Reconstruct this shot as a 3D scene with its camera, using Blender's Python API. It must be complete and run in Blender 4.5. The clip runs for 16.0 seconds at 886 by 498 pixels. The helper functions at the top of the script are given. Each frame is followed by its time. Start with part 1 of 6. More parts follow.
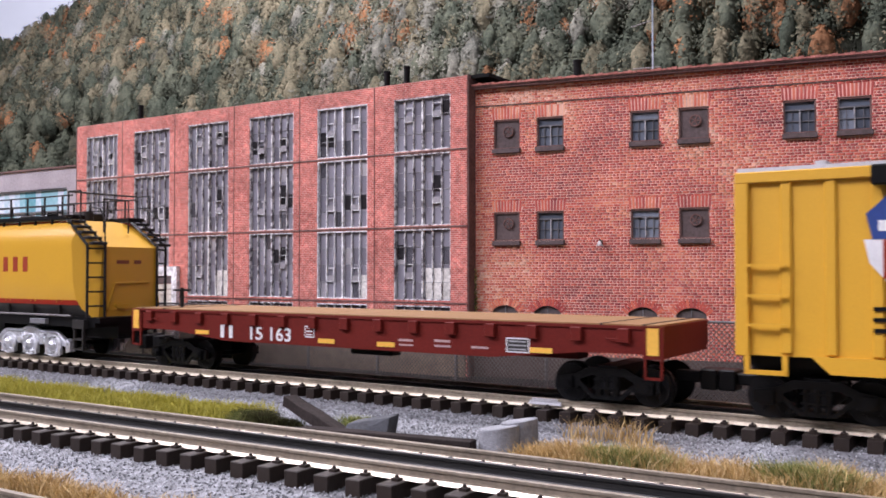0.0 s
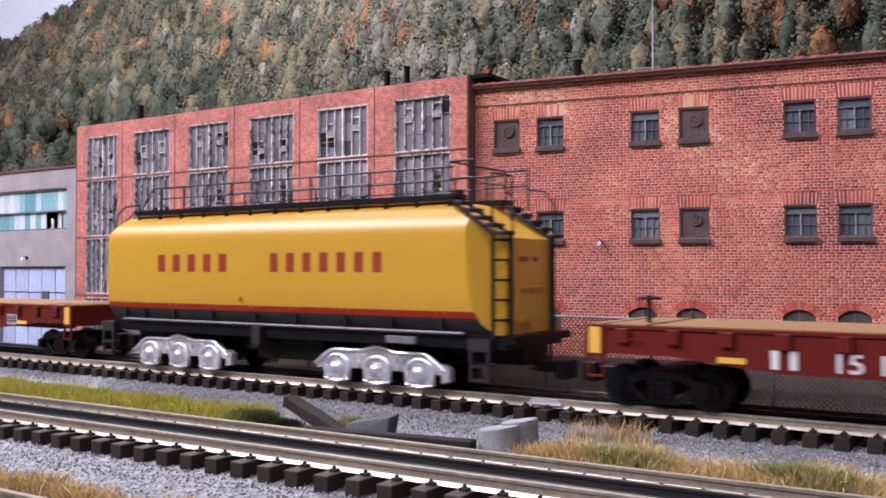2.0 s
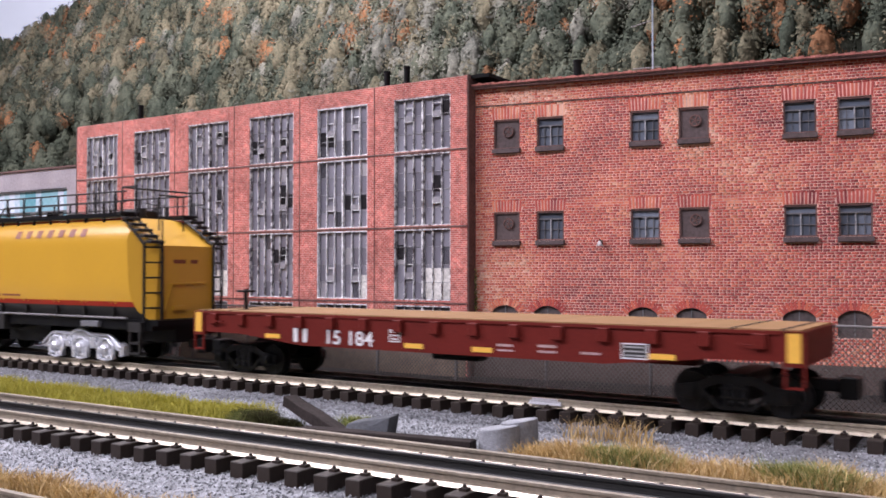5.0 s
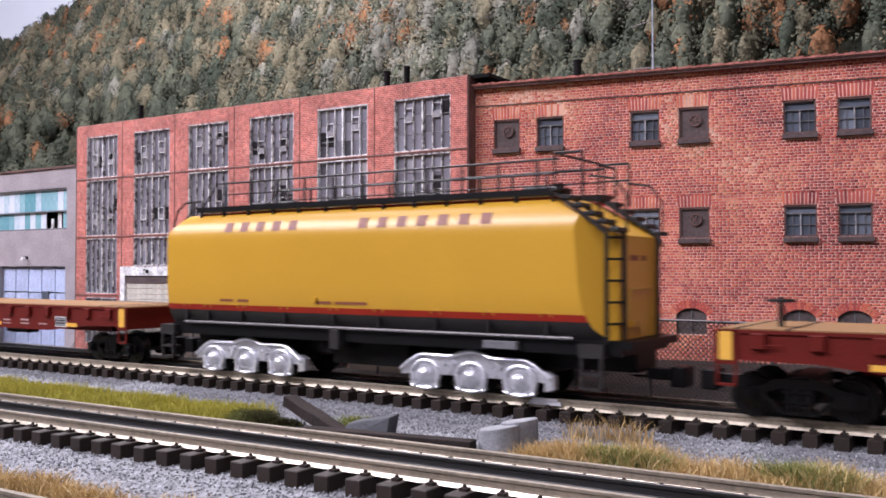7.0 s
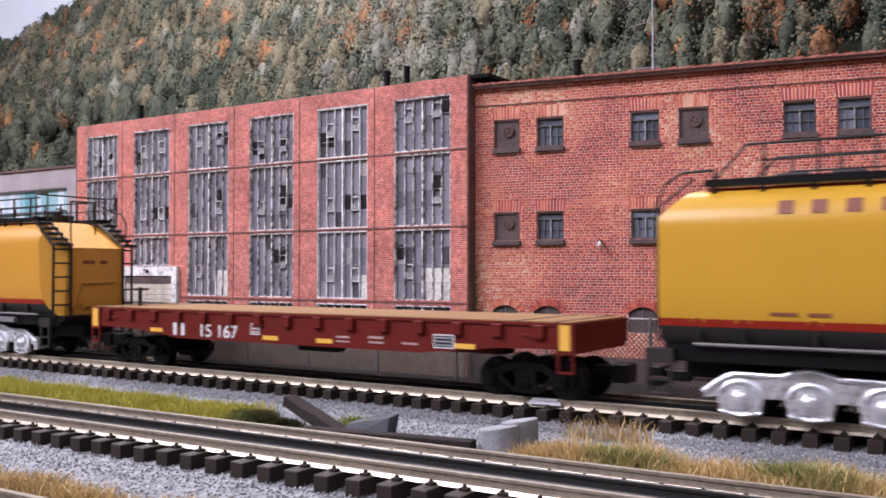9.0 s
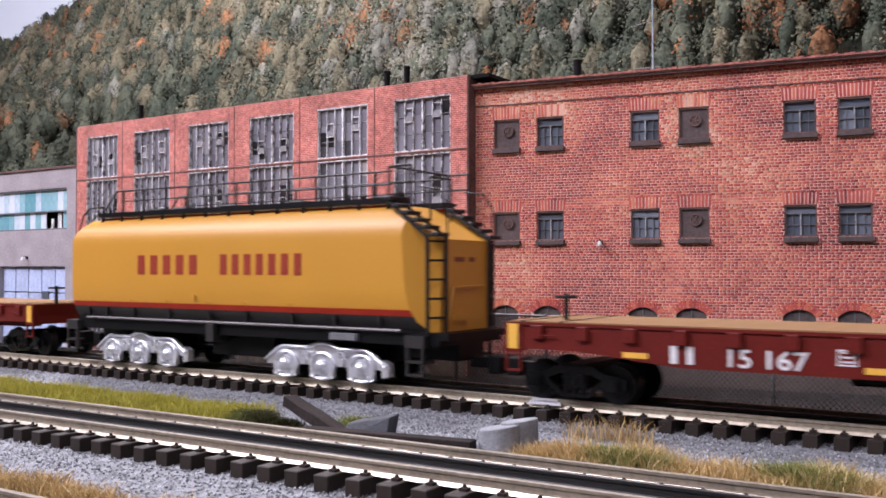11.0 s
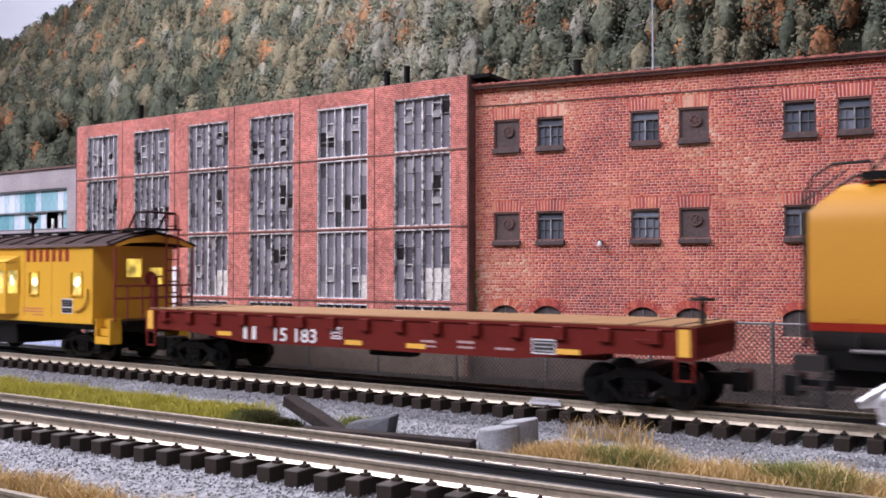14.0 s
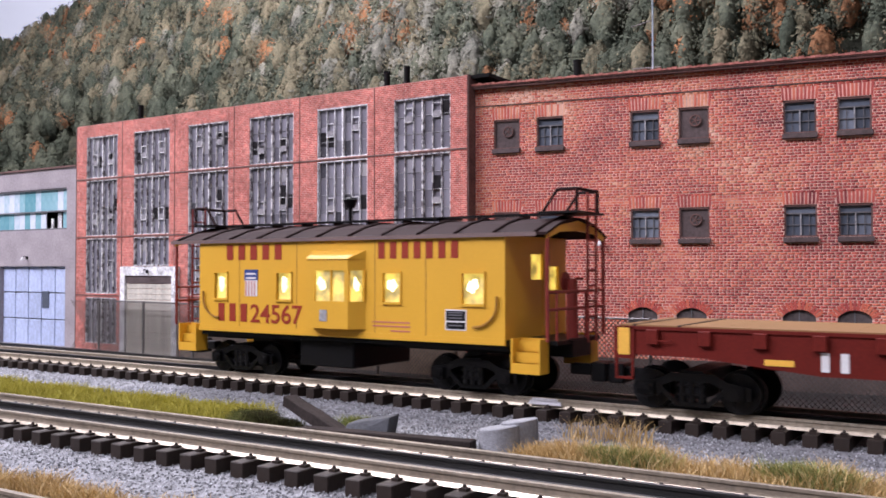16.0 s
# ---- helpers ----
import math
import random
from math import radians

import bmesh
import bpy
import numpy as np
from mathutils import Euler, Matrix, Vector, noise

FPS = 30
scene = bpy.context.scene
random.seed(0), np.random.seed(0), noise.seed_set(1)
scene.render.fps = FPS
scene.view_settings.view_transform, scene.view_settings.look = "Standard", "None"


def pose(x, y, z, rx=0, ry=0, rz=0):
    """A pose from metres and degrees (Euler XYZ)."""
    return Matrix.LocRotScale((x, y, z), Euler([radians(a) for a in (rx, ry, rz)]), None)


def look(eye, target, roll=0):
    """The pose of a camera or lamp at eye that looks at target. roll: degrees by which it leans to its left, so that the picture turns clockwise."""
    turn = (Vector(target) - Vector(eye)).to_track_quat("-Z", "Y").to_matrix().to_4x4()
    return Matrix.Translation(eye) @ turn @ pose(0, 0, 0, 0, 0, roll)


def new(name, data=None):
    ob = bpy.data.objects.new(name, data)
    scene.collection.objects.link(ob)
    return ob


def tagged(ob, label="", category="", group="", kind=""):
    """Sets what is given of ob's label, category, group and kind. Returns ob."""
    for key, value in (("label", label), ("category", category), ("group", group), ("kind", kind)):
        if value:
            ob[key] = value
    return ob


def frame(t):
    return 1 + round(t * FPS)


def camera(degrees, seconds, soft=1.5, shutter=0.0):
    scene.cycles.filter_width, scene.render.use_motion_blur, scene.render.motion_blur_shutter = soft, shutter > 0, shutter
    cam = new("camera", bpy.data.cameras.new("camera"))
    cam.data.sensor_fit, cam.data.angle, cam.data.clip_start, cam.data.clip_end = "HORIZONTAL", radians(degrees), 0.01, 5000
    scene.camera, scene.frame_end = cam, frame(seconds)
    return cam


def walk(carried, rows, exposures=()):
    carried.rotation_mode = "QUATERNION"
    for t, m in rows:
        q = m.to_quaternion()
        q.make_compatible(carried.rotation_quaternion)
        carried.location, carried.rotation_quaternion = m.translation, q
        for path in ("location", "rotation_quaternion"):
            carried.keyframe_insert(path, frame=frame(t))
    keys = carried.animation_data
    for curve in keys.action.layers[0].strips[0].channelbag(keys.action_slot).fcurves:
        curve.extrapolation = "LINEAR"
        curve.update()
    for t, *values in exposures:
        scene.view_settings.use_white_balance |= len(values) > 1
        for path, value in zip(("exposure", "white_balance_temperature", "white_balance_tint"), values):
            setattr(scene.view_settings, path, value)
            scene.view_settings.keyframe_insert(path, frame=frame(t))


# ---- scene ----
# A model railway in O scale: rail top at z = 0, the train runs along +X, the camera stands beside the track.
cam = camera(52.35, 16.0, soft=1.7, shutter=0.5)
EYE = Vector((0.0, -0.398, 0.060))
AIM = EYE + Vector((-0.5512, 0.834, 0.0238))
walk(cam, [(0.0, look(EYE, AIM)), (16.0, look(EYE, AIM))])

# ---- light ----
world = bpy.data.worlds.new("room_air")
world.use_nodes = True
world.node_tree.nodes["Background"].inputs[0].default_value = (0.9, 0.95, 1.0, 1)
world.node_tree.nodes["Background"].inputs[1].default_value = 0.25
scene.world = world
scene.view_settings.exposure = 0.0


def area_lamp(name, eye, target, sx, sy, watts, colour):
    d = bpy.data.lights.new(name, "AREA")
    d.shape, d.size, d.size_y, d.energy, d.color = "RECTANGLE", sx, sy, watts, colour
    o = new(name, d)
    o.matrix_world = look(eye, target)
    return o


area_lamp("ceiling_light_front", (-1.60, -1.45, 1.42), (-0.65, 0.1, 0.08), 2.0, 0.6, 71, (1.0, 0.945, 1.11))
# unseen fill lamp added for the right-hand walls and the car ends
area_lamp("right_fill_light", (0.45, -1.20, 1.42), (-0.25, 0.15, 0.08), 0.8, 0.5, 12, (1.01, 0.94, 1.11))
area_lamp("ceiling_light_side", (-1.35, -0.12, 1.50), (-0.6, 0.1, 0.0), 1.0, 0.40, 6, (0.99, 0.955, 1.08))
# unseen lamp added to brighten the hill and its misty top
area_lamp("hill_fill_light", (-1.05, 0.38, 1.45), (-0.95, 0.95, 0.50), 0.9, 0.40, 62, (0.99, 0.955, 1.08))


# ---- materials ----
def mat(name, col, rough=0.5, metal=0.0, var=0.15, fine=900.0, broad=40.0, bump=0.15, depth=0.0002, spec=0.5, rand=0.0, island=0.0):
    """A painted, printed or cast surface: broad mottling, fine grain and relief; rand: variation from piece to piece."""
    m = bpy.data.materials.new(name)
    m.use_nodes = True
    nt = m.node_tree
    b = nt.nodes["Principled BSDF"]
    b.inputs["Roughness"].default_value, b.inputs["Metallic"].default_value = rough, metal
    b.inputs["Specular IOR Level"].default_value = spec
    co = nt.nodes.new("ShaderNodeTexCoord")
    n1, n2 = nt.nodes.new("ShaderNodeTexNoise"), nt.nodes.new("ShaderNodeTexNoise")
    n1.inputs["Scale"].default_value, n2.inputs["Scale"].default_value = fine, broad
    n1.inputs["Detail"].default_value, n2.inputs["Detail"].default_value = 4, 5
    for n in (n1, n2):
        nt.links.new(co.outputs["Object"], n.inputs["Vector"])
    add = nt.nodes.new("ShaderNodeMath")
    add.operation = "ADD"
    nt.links.new(n1.outputs["Fac"], add.inputs[0])
    nt.links.new(n2.outputs["Fac"], add.inputs[1])
    last = add.outputs[0]
    if rand or island:
        src = nt.nodes.new("ShaderNodeObjectInfo").outputs["Random"] if rand else nt.nodes.new("ShaderNodeNewGeometry").outputs["Random Per Island"]
        ma = nt.nodes.new("ShaderNodeMath")
        ma.operation, ma.inputs[1].default_value = "MULTIPLY_ADD", (rand or island)
        nt.links.new(src, ma.inputs[0])
        nt.links.new(last, ma.inputs[2])
        last = ma.outputs[0]
    mr = nt.nodes.new("ShaderNodeMapRange")
    mr.inputs["From Min"].default_value, mr.inputs["From Max"].default_value = 0.7, 1.3 + (rand or island)
    mr.inputs["To Min"].default_value, mr.inputs["To Max"].default_value = 1 - var, 1 + var
    nt.links.new(last, mr.inputs["Value"])
    mx = nt.nodes.new("ShaderNodeVectorMath")
    mx.operation = "SCALE"
    mx.inputs[0].default_value = col
    nt.links.new(mr.outputs[0], mx.inputs["Scale"])
    nt.links.new(mx.outputs[0], b.inputs["Base Color"])
    if bump:
        bp = nt.nodes.new("ShaderNodeBump")
        bp.inputs["Strength"].default_value, bp.inputs["Distance"].default_value = bump, depth
        nt.links.new(n1.outputs["Fac"], bp.inputs["Height"])
        nt.links.new(bp.outputs[0], b.inputs["Normal"])
    return m


def ramp_mat(name, stops, source="island", rough=0.8, fine=600.0, spread=0.35, bump=0.3, spec=0.3, patch=0.0):
    """Colours drawn piece by piece (or by broad noise) from a ramp, with grain on top."""
    m = bpy.data.materials.new(name)
    m.use_nodes = True
    nt = m.node_tree
    b = nt.nodes["Principled BSDF"]
    b.inputs["Roughness"].default_value, b.inputs["Specular IOR Level"].default_value = rough, spec
    co = nt.nodes.new("ShaderNodeTexCoord")
    n1 = nt.nodes.new("ShaderNodeTexNoise")
    n1.inputs["Scale"].default_value, n1.inputs["Detail"].default_value = fine, 4
    nt.links.new(co.outputs["Object"], n1.inputs["Vector"])
    if source == "island":
        src = nt.nodes.new("ShaderNodeNewGeometry").outputs["Random Per Island"]
    elif source == "object":
        src = nt.nodes.new("ShaderNodeObjectInfo").outputs["Random"]
    else:
        n2 = nt.nodes.new("ShaderNodeTexNoise")
        n2.inputs["Scale"].default_value, n2.inputs["Detail"].default_value = source, 3
        nt.links.new(co.outputs["Object"], n2.inputs["Vector"])
        src = n2.outputs["Fac"]
    ma = nt.nodes.new("ShaderNodeMath")
    ma.operation, ma.inputs[1].default_value = "MULTIPLY_ADD", spread
    nt.links.new(n1.outputs["Fac"], ma.inputs[0])
    nt.links.new(src, ma.inputs[2])
    sub = nt.nodes.new("ShaderNodeMath")
    sub.operation, sub.inputs[1].default_value = "SUBTRACT", spread / 2
    nt.links.new(ma.outputs[0], sub.inputs[0])
    last = sub.outputs[0]
    if patch:
        # weathering in patches as wide as a window
        n3, m3 = nt.nodes.new("ShaderNodeTexNoise"), nt.nodes.new("ShaderNodeMath")
        n3.inputs["Scale"].default_value, n3.inputs["Detail"].default_value = 19.0, 6
        geo = nt.nodes.new("ShaderNodeNewGeometry")
        nt.links.new(geo.outputs["Position"], n3.inputs["Vector"])
        m3.operation, m3.inputs[1].default_value = "MULTIPLY_ADD", patch
        half = nt.nodes.new("ShaderNodeMath")
        half.operation, half.inputs[1].default_value, half.inputs[2].default_value = "MULTIPLY_ADD", 0.50, 0.27 - patch / 2
        nt.links.new(last, half.inputs[0])
        nt.links.new(n3.outputs["Fac"], m3.inputs[0])
        nt.links.new(half.outputs[0], m3.inputs[2])
        last = m3.outputs[0]
    cr = nt.nodes.new("ShaderNodeValToRGB")
    while len(cr.color_ramp.elements) < len(stops):
        cr.color_ramp.elements.new(0.5)
    for e, (p, c) in zip(cr.color_ramp.elements, stops):
        e.position, e.color = p, (*c, 1)
    nt.links.new(last, cr.inputs["Fac"])
    nt.links.new(cr.outputs["Color"], b.inputs["Base Color"])
    if bump:
        bp = nt.nodes.new("ShaderNodeBump")
        bp.inputs["Strength"].default_value, bp.inputs["Distance"].default_value = bump, 0.0003
        nt.links.new(n1.outputs["Fac"], bp.inputs["Height"])
        nt.links.new(bp.outputs[0], b.inputs["Normal"])
    return m


def glow(name, col, strength, patch=120.0):
    """A lit window: lamplight seen through dirty glazing."""
    m = mat(name, (0.3, 0.25, 0.15), 0.2)
    nt = m.node_tree
    b = nt.nodes["Principled BSDF"]
    co, n = nt.nodes.new("ShaderNodeTexCoord"), nt.nodes.new("ShaderNodeTexNoise")
    n.inputs["Scale"].default_value = patch
    nt.links.new(co.outputs["Object"], n.inputs["Vector"])
    mr = nt.nodes.new("ShaderNodeMapRange")
    mr.inputs["From Min"].default_value, mr.inputs["From Max"].default_value = 0.35, 0.65
    mr.inputs["To Min"].default_value, mr.inputs["To Max"].default_value = 0.35 * strength, 1.5 * strength
    nt.links.new(n.outputs["Fac"], mr.inputs["Value"])
    b.inputs["Emission Color"].default_value = (*col, 1)
    nt.links.new(mr.outputs[0], b.inputs["Emission Strength"])
    return m


def brick_print(name):
    """Fine red brickwork, too small to pick apart."""
    m = bpy.data.materials.new(name)
    m.use_nodes = True
    nt = m.node_tree
    b = nt.nodes["Principled BSDF"]
    b.inputs["Roughness"].default_value, b.inputs["Specular IOR Level"].default_value = 0.8, 0.25
    co, sp, cb = nt.nodes.new("ShaderNodeTexCoord"), nt.nodes.new("ShaderNodeSeparateXYZ"), nt.nodes.new("ShaderNodeCombineXYZ")
    nt.links.new(co.outputs["Object"], sp.inputs[0])
    nt.links.new(sp.outputs["X"], cb.inputs["X"])
    nt.links.new(sp.outputs["Z"], cb.inputs["Y"])
    br = nt.nodes.new("ShaderNodeTexBrick")
    br.inputs["Color1"].default_value, br.inputs["Color2"].default_value = (0.39, 0.075, 0.060, 1), (0.56, 0.150, 0.115, 1)
    br.inputs["Mortar"].default_value = (0.58, 0.32, 0.27, 1)
    br.inputs["Scale"].default_value, br.inputs["Mortar Size"].default_value = 1.0, 0.00022
    br.inputs["Brick Width"].default_value, br.inputs["Row Height"].default_value = 0.0036, 0.0014
    nt.links.new(cb.outputs[0], br.inputs["Vector"])
    n1, n2 = nt.nodes.new("ShaderNodeTexNoise"), nt.nodes.new("ShaderNodeTexNoise")
    n1.inputs["Scale"].default_value, n2.inputs["Scale"].default_value = 260, 35
    n2.inputs["Detail"].default_value = 6
    mr = nt.nodes.new("ShaderNodeMapRange")
    mr.inputs["From Min"].default_value, mr.inputs["From Max"].default_value = 0.7, 1.3
    mr.inputs["To Min"].default_value, mr.inputs["To Max"].default_value = 0.58, 1.40
    ad = nt.nodes.new("ShaderNodeMath")
    for n in (n1, n2):
        nt.links.new(co.outputs["Object"], n.inputs["Vector"])
    nt.links.new(n1.outputs["Fac"], ad.inputs[0])
    nt.links.new(n2.outputs["Fac"], ad.inputs[1])
    nt.links.new(ad.outputs[0], mr.inputs["Value"])
    sc = nt.nodes.new("ShaderNodeVectorMath")
    sc.operation = "SCALE"
    nt.links.new(br.outputs["Color"], sc.inputs[0])
    nt.links.new(mr.outputs[0], sc.inputs["Scale"])
    nt.links.new(sc.outputs[0], b.inputs["Base Color"])
    bp = nt.nodes.new("ShaderNodeBump")
    bp.inputs["Strength"].default_value, bp.inputs["Distance"].default_value = 0.4, 0.0002
    nt.links.new(br.outputs["Fac"], bp.inputs["Height"])
    bp.invert = True
    nt.links.new(bp.outputs[0], b.inputs["Normal"])
    return m


M_NICKEL = mat("lit_nickel_silver_foot", (0.58, 0.51, 0.41), 0.36, 0.9, 0.2, 500, 25, 0.1)
M_RAILBROWN = mat("weathered_rail_web", (0.25, 0.21, 0.16), 0.5, 0.25, 0.3, 500, 25, 0.2)
M_RAILWORN = mat("tan_worn_rail_web", (0.32, 0.275, 0.21), 0.5, 0.2, 0.3, 500, 25, 0.2)
M_TANFOOT = mat("lit_tan_rail_foot", (0.44, 0.385, 0.30), 0.5, 0.6, 0.25, 500, 12, 0.1)
M_BLACKRAIL = mat("blackened_rail", (0.012, 0.012, 0.012), 0.45, 0.0, 0.2)
M_TIE = mat("tie_brown_plastic", (0.026, 0.018, 0.014), 0.55, 0.0, 0.3, 700, 60, 0.4, spec=0.3, rand=0.3)
M_BALLAST = ramp_mat("crushed_grey_stone", [(0.0, (0.10, 0.101, 0.108)), (0.35, (0.20, 0.205, 0.217)), (0.7, (0.30, 0.308, 0.325)), (1.0, (0.50, 0.51, 0.535))], "island", 0.85)
M_BED = mat("ballast_bed", (0.21, 0.213, 0.225), 0.9, 0, 0.6, 1300, 200, 0.9, 0.0006)
M_PAVE = mat("dusty_grey_pavement", (0.26, 0.245, 0.24), 0.9, 0, 0.3, 500, 20, 0.3)
M_CINDER = mat("cinder_and_train_shade", (0.009, 0.009, 0.008), 0.9, 0, 0.5, 900, 60, 0.8, 0.0006, spec=0.1)
M_PLINTH = mat("dusty_beige_plinth", (0.20, 0.15, 0.11), 0.9, 0, 0.3, 300, 40)
M_SHADEBROWN = mat("shade_brown_masonry", (0.085, 0.062, 0.054), 0.9, 0, 0.3, 300, 40)
M_GREEN = ramp_mat("moss_green_static_grass", [(0.0, (0.20, 0.19, 0.022)), (0.5, (0.37, 0.335, 0.045)), (1.0, (0.50, 0.45, 0.10))], "island", 0.8, bump=0)
M_STRAW = ramp_mat("straw_static_grass", [(0.0, (0.30, 0.19, 0.062)), (0.5, (0.49, 0.335, 0.135)), (1.0, (0.66, 0.50, 0.27))], "island", 0.8, bump=0)
M_WEED = ramp_mat("weed_green_static_grass", [(0.0, (0.08, 0.11, 0.03)), (0.6, (0.20, 0.22, 0.06)), (1.0, (0.36, 0.34, 0.13))], "island", 0.8, bump=0)
M_YELLOW = mat("armour_yellow_paint", (0.57, 0.315, 0.030), 0.30, 0, 0.06, 1500, 15, 0.04)
M_ORANGE = mat("warm_yellow_paint", (0.55, 0.265, 0.030), 0.40, 0, 0.06, 1500, 15, 0.04)
M_RED = mat("red_lettering", (0.27, 0.030, 0.012), 0.55, 0, 0.1, spec=0.3)
M_STRIPE = mat("red_stripe", (0.30, 0.020, 0.008), 0.5, spec=0.3)
M_GREY = mat("dark_grey_frame_paint", (0.022, 0.020, 0.019), 0.5, 0, 0.25, spec=0.35)
M_BLACK = mat("black_plastic_and_gloom", (0.004, 0.004, 0.0045), 0.42, 0, 0.3, spec=0.2)
M_IRON = mat("dark_iron_rail", (0.014, 0.013, 0.013), 0.5, 0, 0.2, spec=0.3)
M_SILVER = mat("silver_painted_truck", (0.82, 0.83, 0.87), 0.31, 0.72, 0.18, 700, 90, 0.25)
M_OXIDE = mat("oxide_red_paint", (0.115, 0.0105, 0.0065), 0.6, 0, 0.2, 900, 30, 0.1, spec=0.18)
M_WHITE = mat("white_lettering", (0.70, 0.70, 0.70), 0.6, 0, 0.12)
M_REFLECT = mat("yellow_reflector", (0.75, 0.42, 0.06), 0.5, 0, 0.1)
M_BLUE = mat("blue_decal", (0.015, 0.045, 0.20), 0.5)
M_ROOFBROWN = mat("brown_roof_paint", (0.022, 0.0105, 0.010), 0.7, 0, 0.25, spec=0.1)
M_ENDRED = mat("dark_red_railing", (0.20, 0.025, 0.018), 0.5, 0, 0.15)
M_ALU = mat("galvanised_roof", (0.60, 0.60, 0.62), 0.4, 0.3, 0.15)
M_LIT = glow("warm_lit_window", (0.95, 0.68, 0.12), 0.8)
M_BULB = glow("bulb_glow", (1.0, 0.93, 0.55), 2.6, 10)
M_WHEEL = mat("dark_steel_wheel", (0.007, 0.007, 0.008), 0.30, 0.15, 0.25, spec=0.3)
M_CONC = mat("cast_concrete", (0.24, 0.245, 0.26), 0.9, 0, 0.22, 900, 130, 0.7, 0.0006)
M_SLATE = mat("dark_slate_concrete", (0.055, 0.058, 0.066), 0.85, 0, 0.25, 900, 130, 0.6, 0.0005)
M_TRUCKCAST = mat("cast_black_truck", (0.0035, 0.0035, 0.004), 0.25, 0.0, 0.25, 500, 60, 0.3, spec=0.28)
M_MOSS = ramp_mat("dark_damp_moss", [(0.0, (0.015, 0.016, 0.008)), (0.6, (0.04, 0.04, 0.014)), (1.0, (0.09, 0.08, 0.03))], "island", 0.9, bump=0, spec=0.1)
M_PLANK = mat("weathered_dark_timber", (0.030, 0.024, 0.022), 0.9, 0, 0.35, 600, 80, 0.6, spec=0.1)
M_BRICKFINE = brick_print("fine_red_brickwork")
BRICK_STOPS = [(0.0, (0.22, 0.045, 0.050)), (0.22, (0.38, 0.078, 0.070)), (0.48, (0.55, 0.115, 0.086)), (0.70, (0.66, 0.180, 0.108)), (0.88, (0.73, 0.29, 0.17)), (1.0, (0.80, 0.48, 0.34))]
M_BRICK = ramp_mat("red_brick_piece", BRICK_STOPS, "object", 0.8, 500, 0.35, patch=2.0)
M_BRICKS = ramp_mat("red_brick_rows", BRICK_STOPS, "island", 0.8, 500, 0.35, patch=2.0)
M_MORTAR = mat("pale_mortar", (0.70, 0.44, 0.36), 0.9, 0, 0.35, 600, 45)
M_TRIM = mat("weathered_brick_trim", (0.40, 0.155, 0.125), 0.85, 0, 0.45, 700, 160, spec=0.2)
M_DARKTRIM = mat("sooty_ledge", (0.14, 0.075, 0.065), 0.8, 0, 0.4, 500, 90)
M_SASH = mat("chalky_white_sash", (0.72, 0.72, 0.73), 0.7, 0, 0.55, 700, 160)
M_PEEL = ramp_mat("peeling_white_paint", [(0.30, (0.11, 0.09, 0.09)), (0.43, (0.26, 0.25, 0.26)), (0.52, (0.66, 0.66, 0.66)), (0.72, (0.86, 0.85, 0.84))], 260.0, 0.75, 900, 0.3, 0.2, 0.3)
M_DUSTY = mat("dusty_sash_glass", (0.26, 0.25, 0.265), 0.5, 0, 0.3, 500, 120)
M_HOLE = mat("painted_pane_gloom", (0.020, 0.018, 0.020), 0.8, 0, 0.5, 300, 90, spec=0.1)
M_BOARD = mat("whitewashed_board", (0.60, 0.58, 0.54), 0.8, 0, 0.35, 500, 90)
M_SASHDULL = mat("dull_grey_sash", (0.30, 0.30, 0.31), 0.7, 0, 0.4, 700, 120)
M_CELLAR = mat("dusty_brown_cellar_glass", (0.085, 0.068, 0.066), 0.6, 0, 0.4, 500, 120)
M_PRINT = mat("faded_pink_print", (0.40, 0.27, 0.26), 0.6, 0, 0.3, 1500, 300)
M_SASHDARK = mat("grey_steel_sash", (0.14, 0.14, 0.15), 0.6, 0, 0.3)
M_PANE = ramp_mat("dusty_grey_glass", [(0.0, (0.03, 0.03, 0.036)), (0.03, (0.14, 0.135, 0.16)), (0.5, (0.20, 0.193, 0.228)), (0.96, (0.25, 0.245, 0.285)), (1.0, (0.36, 0.345, 0.35))], "object", 0.30, 200, 0.22, 0.05, 0.5)
M_DARKPANE = ramp_mat("blue_grey_glass", [(0.0, (0.06, 0.072, 0.095)), (0.6, (0.11, 0.132, 0.17)), (1.0, (0.20, 0.23, 0.28))], "object", 0.35, 220, 0.4, 0.05, 0.5)
M_VENT = mat("rusty_vent_and_lintel_shade", (0.090, 0.064, 0.062), 0.7, 0, 0.35, 500, 100)
M_STUCCO = mat("lilac_grey_render", (0.35, 0.315, 0.33), 0.9, 0, 0.2, 500, 40)
M_TEAL = ramp_mat("teal_curtained_glass", [(0.0, (0.12, 0.33, 0.38)), (0.5, (0.30, 0.52, 0.58)), (0.75, (0.62, 0.70, 0.78)), (1.0, (0.75, 0.80, 0.88))], "object", 0.25, 200, 0.4, 0, 0.5)
M_DOORBLUE = mat("pale_blue_door_panel", (0.47, 0.55, 0.76), 0.6, 0, 0.3, 300, 60, rand=0.3)
M_TARBLACK = mat("black_roofing_felt", (0.006, 0.006, 0.006), 0.8, spec=0.15)
M_WIRE = mat("galvanised_fence_wire", (0.10, 0.09, 0.08), 0.6, 0.2, 0.2)
M_POST = mat("grey_fence_post", (0.16, 0.15, 0.15), 0.5, 0.3, 0.2)
M_SKY = mat("pale_sky_board", (0.72, 0.74, 0.86), 0.9, 0, 0.03, 3, 2, 0)
M_SKY.node_tree.nodes["Principled BSDF"].inputs["Emission Color"].default_value = (0.80, 0.83, 1.0, 1)
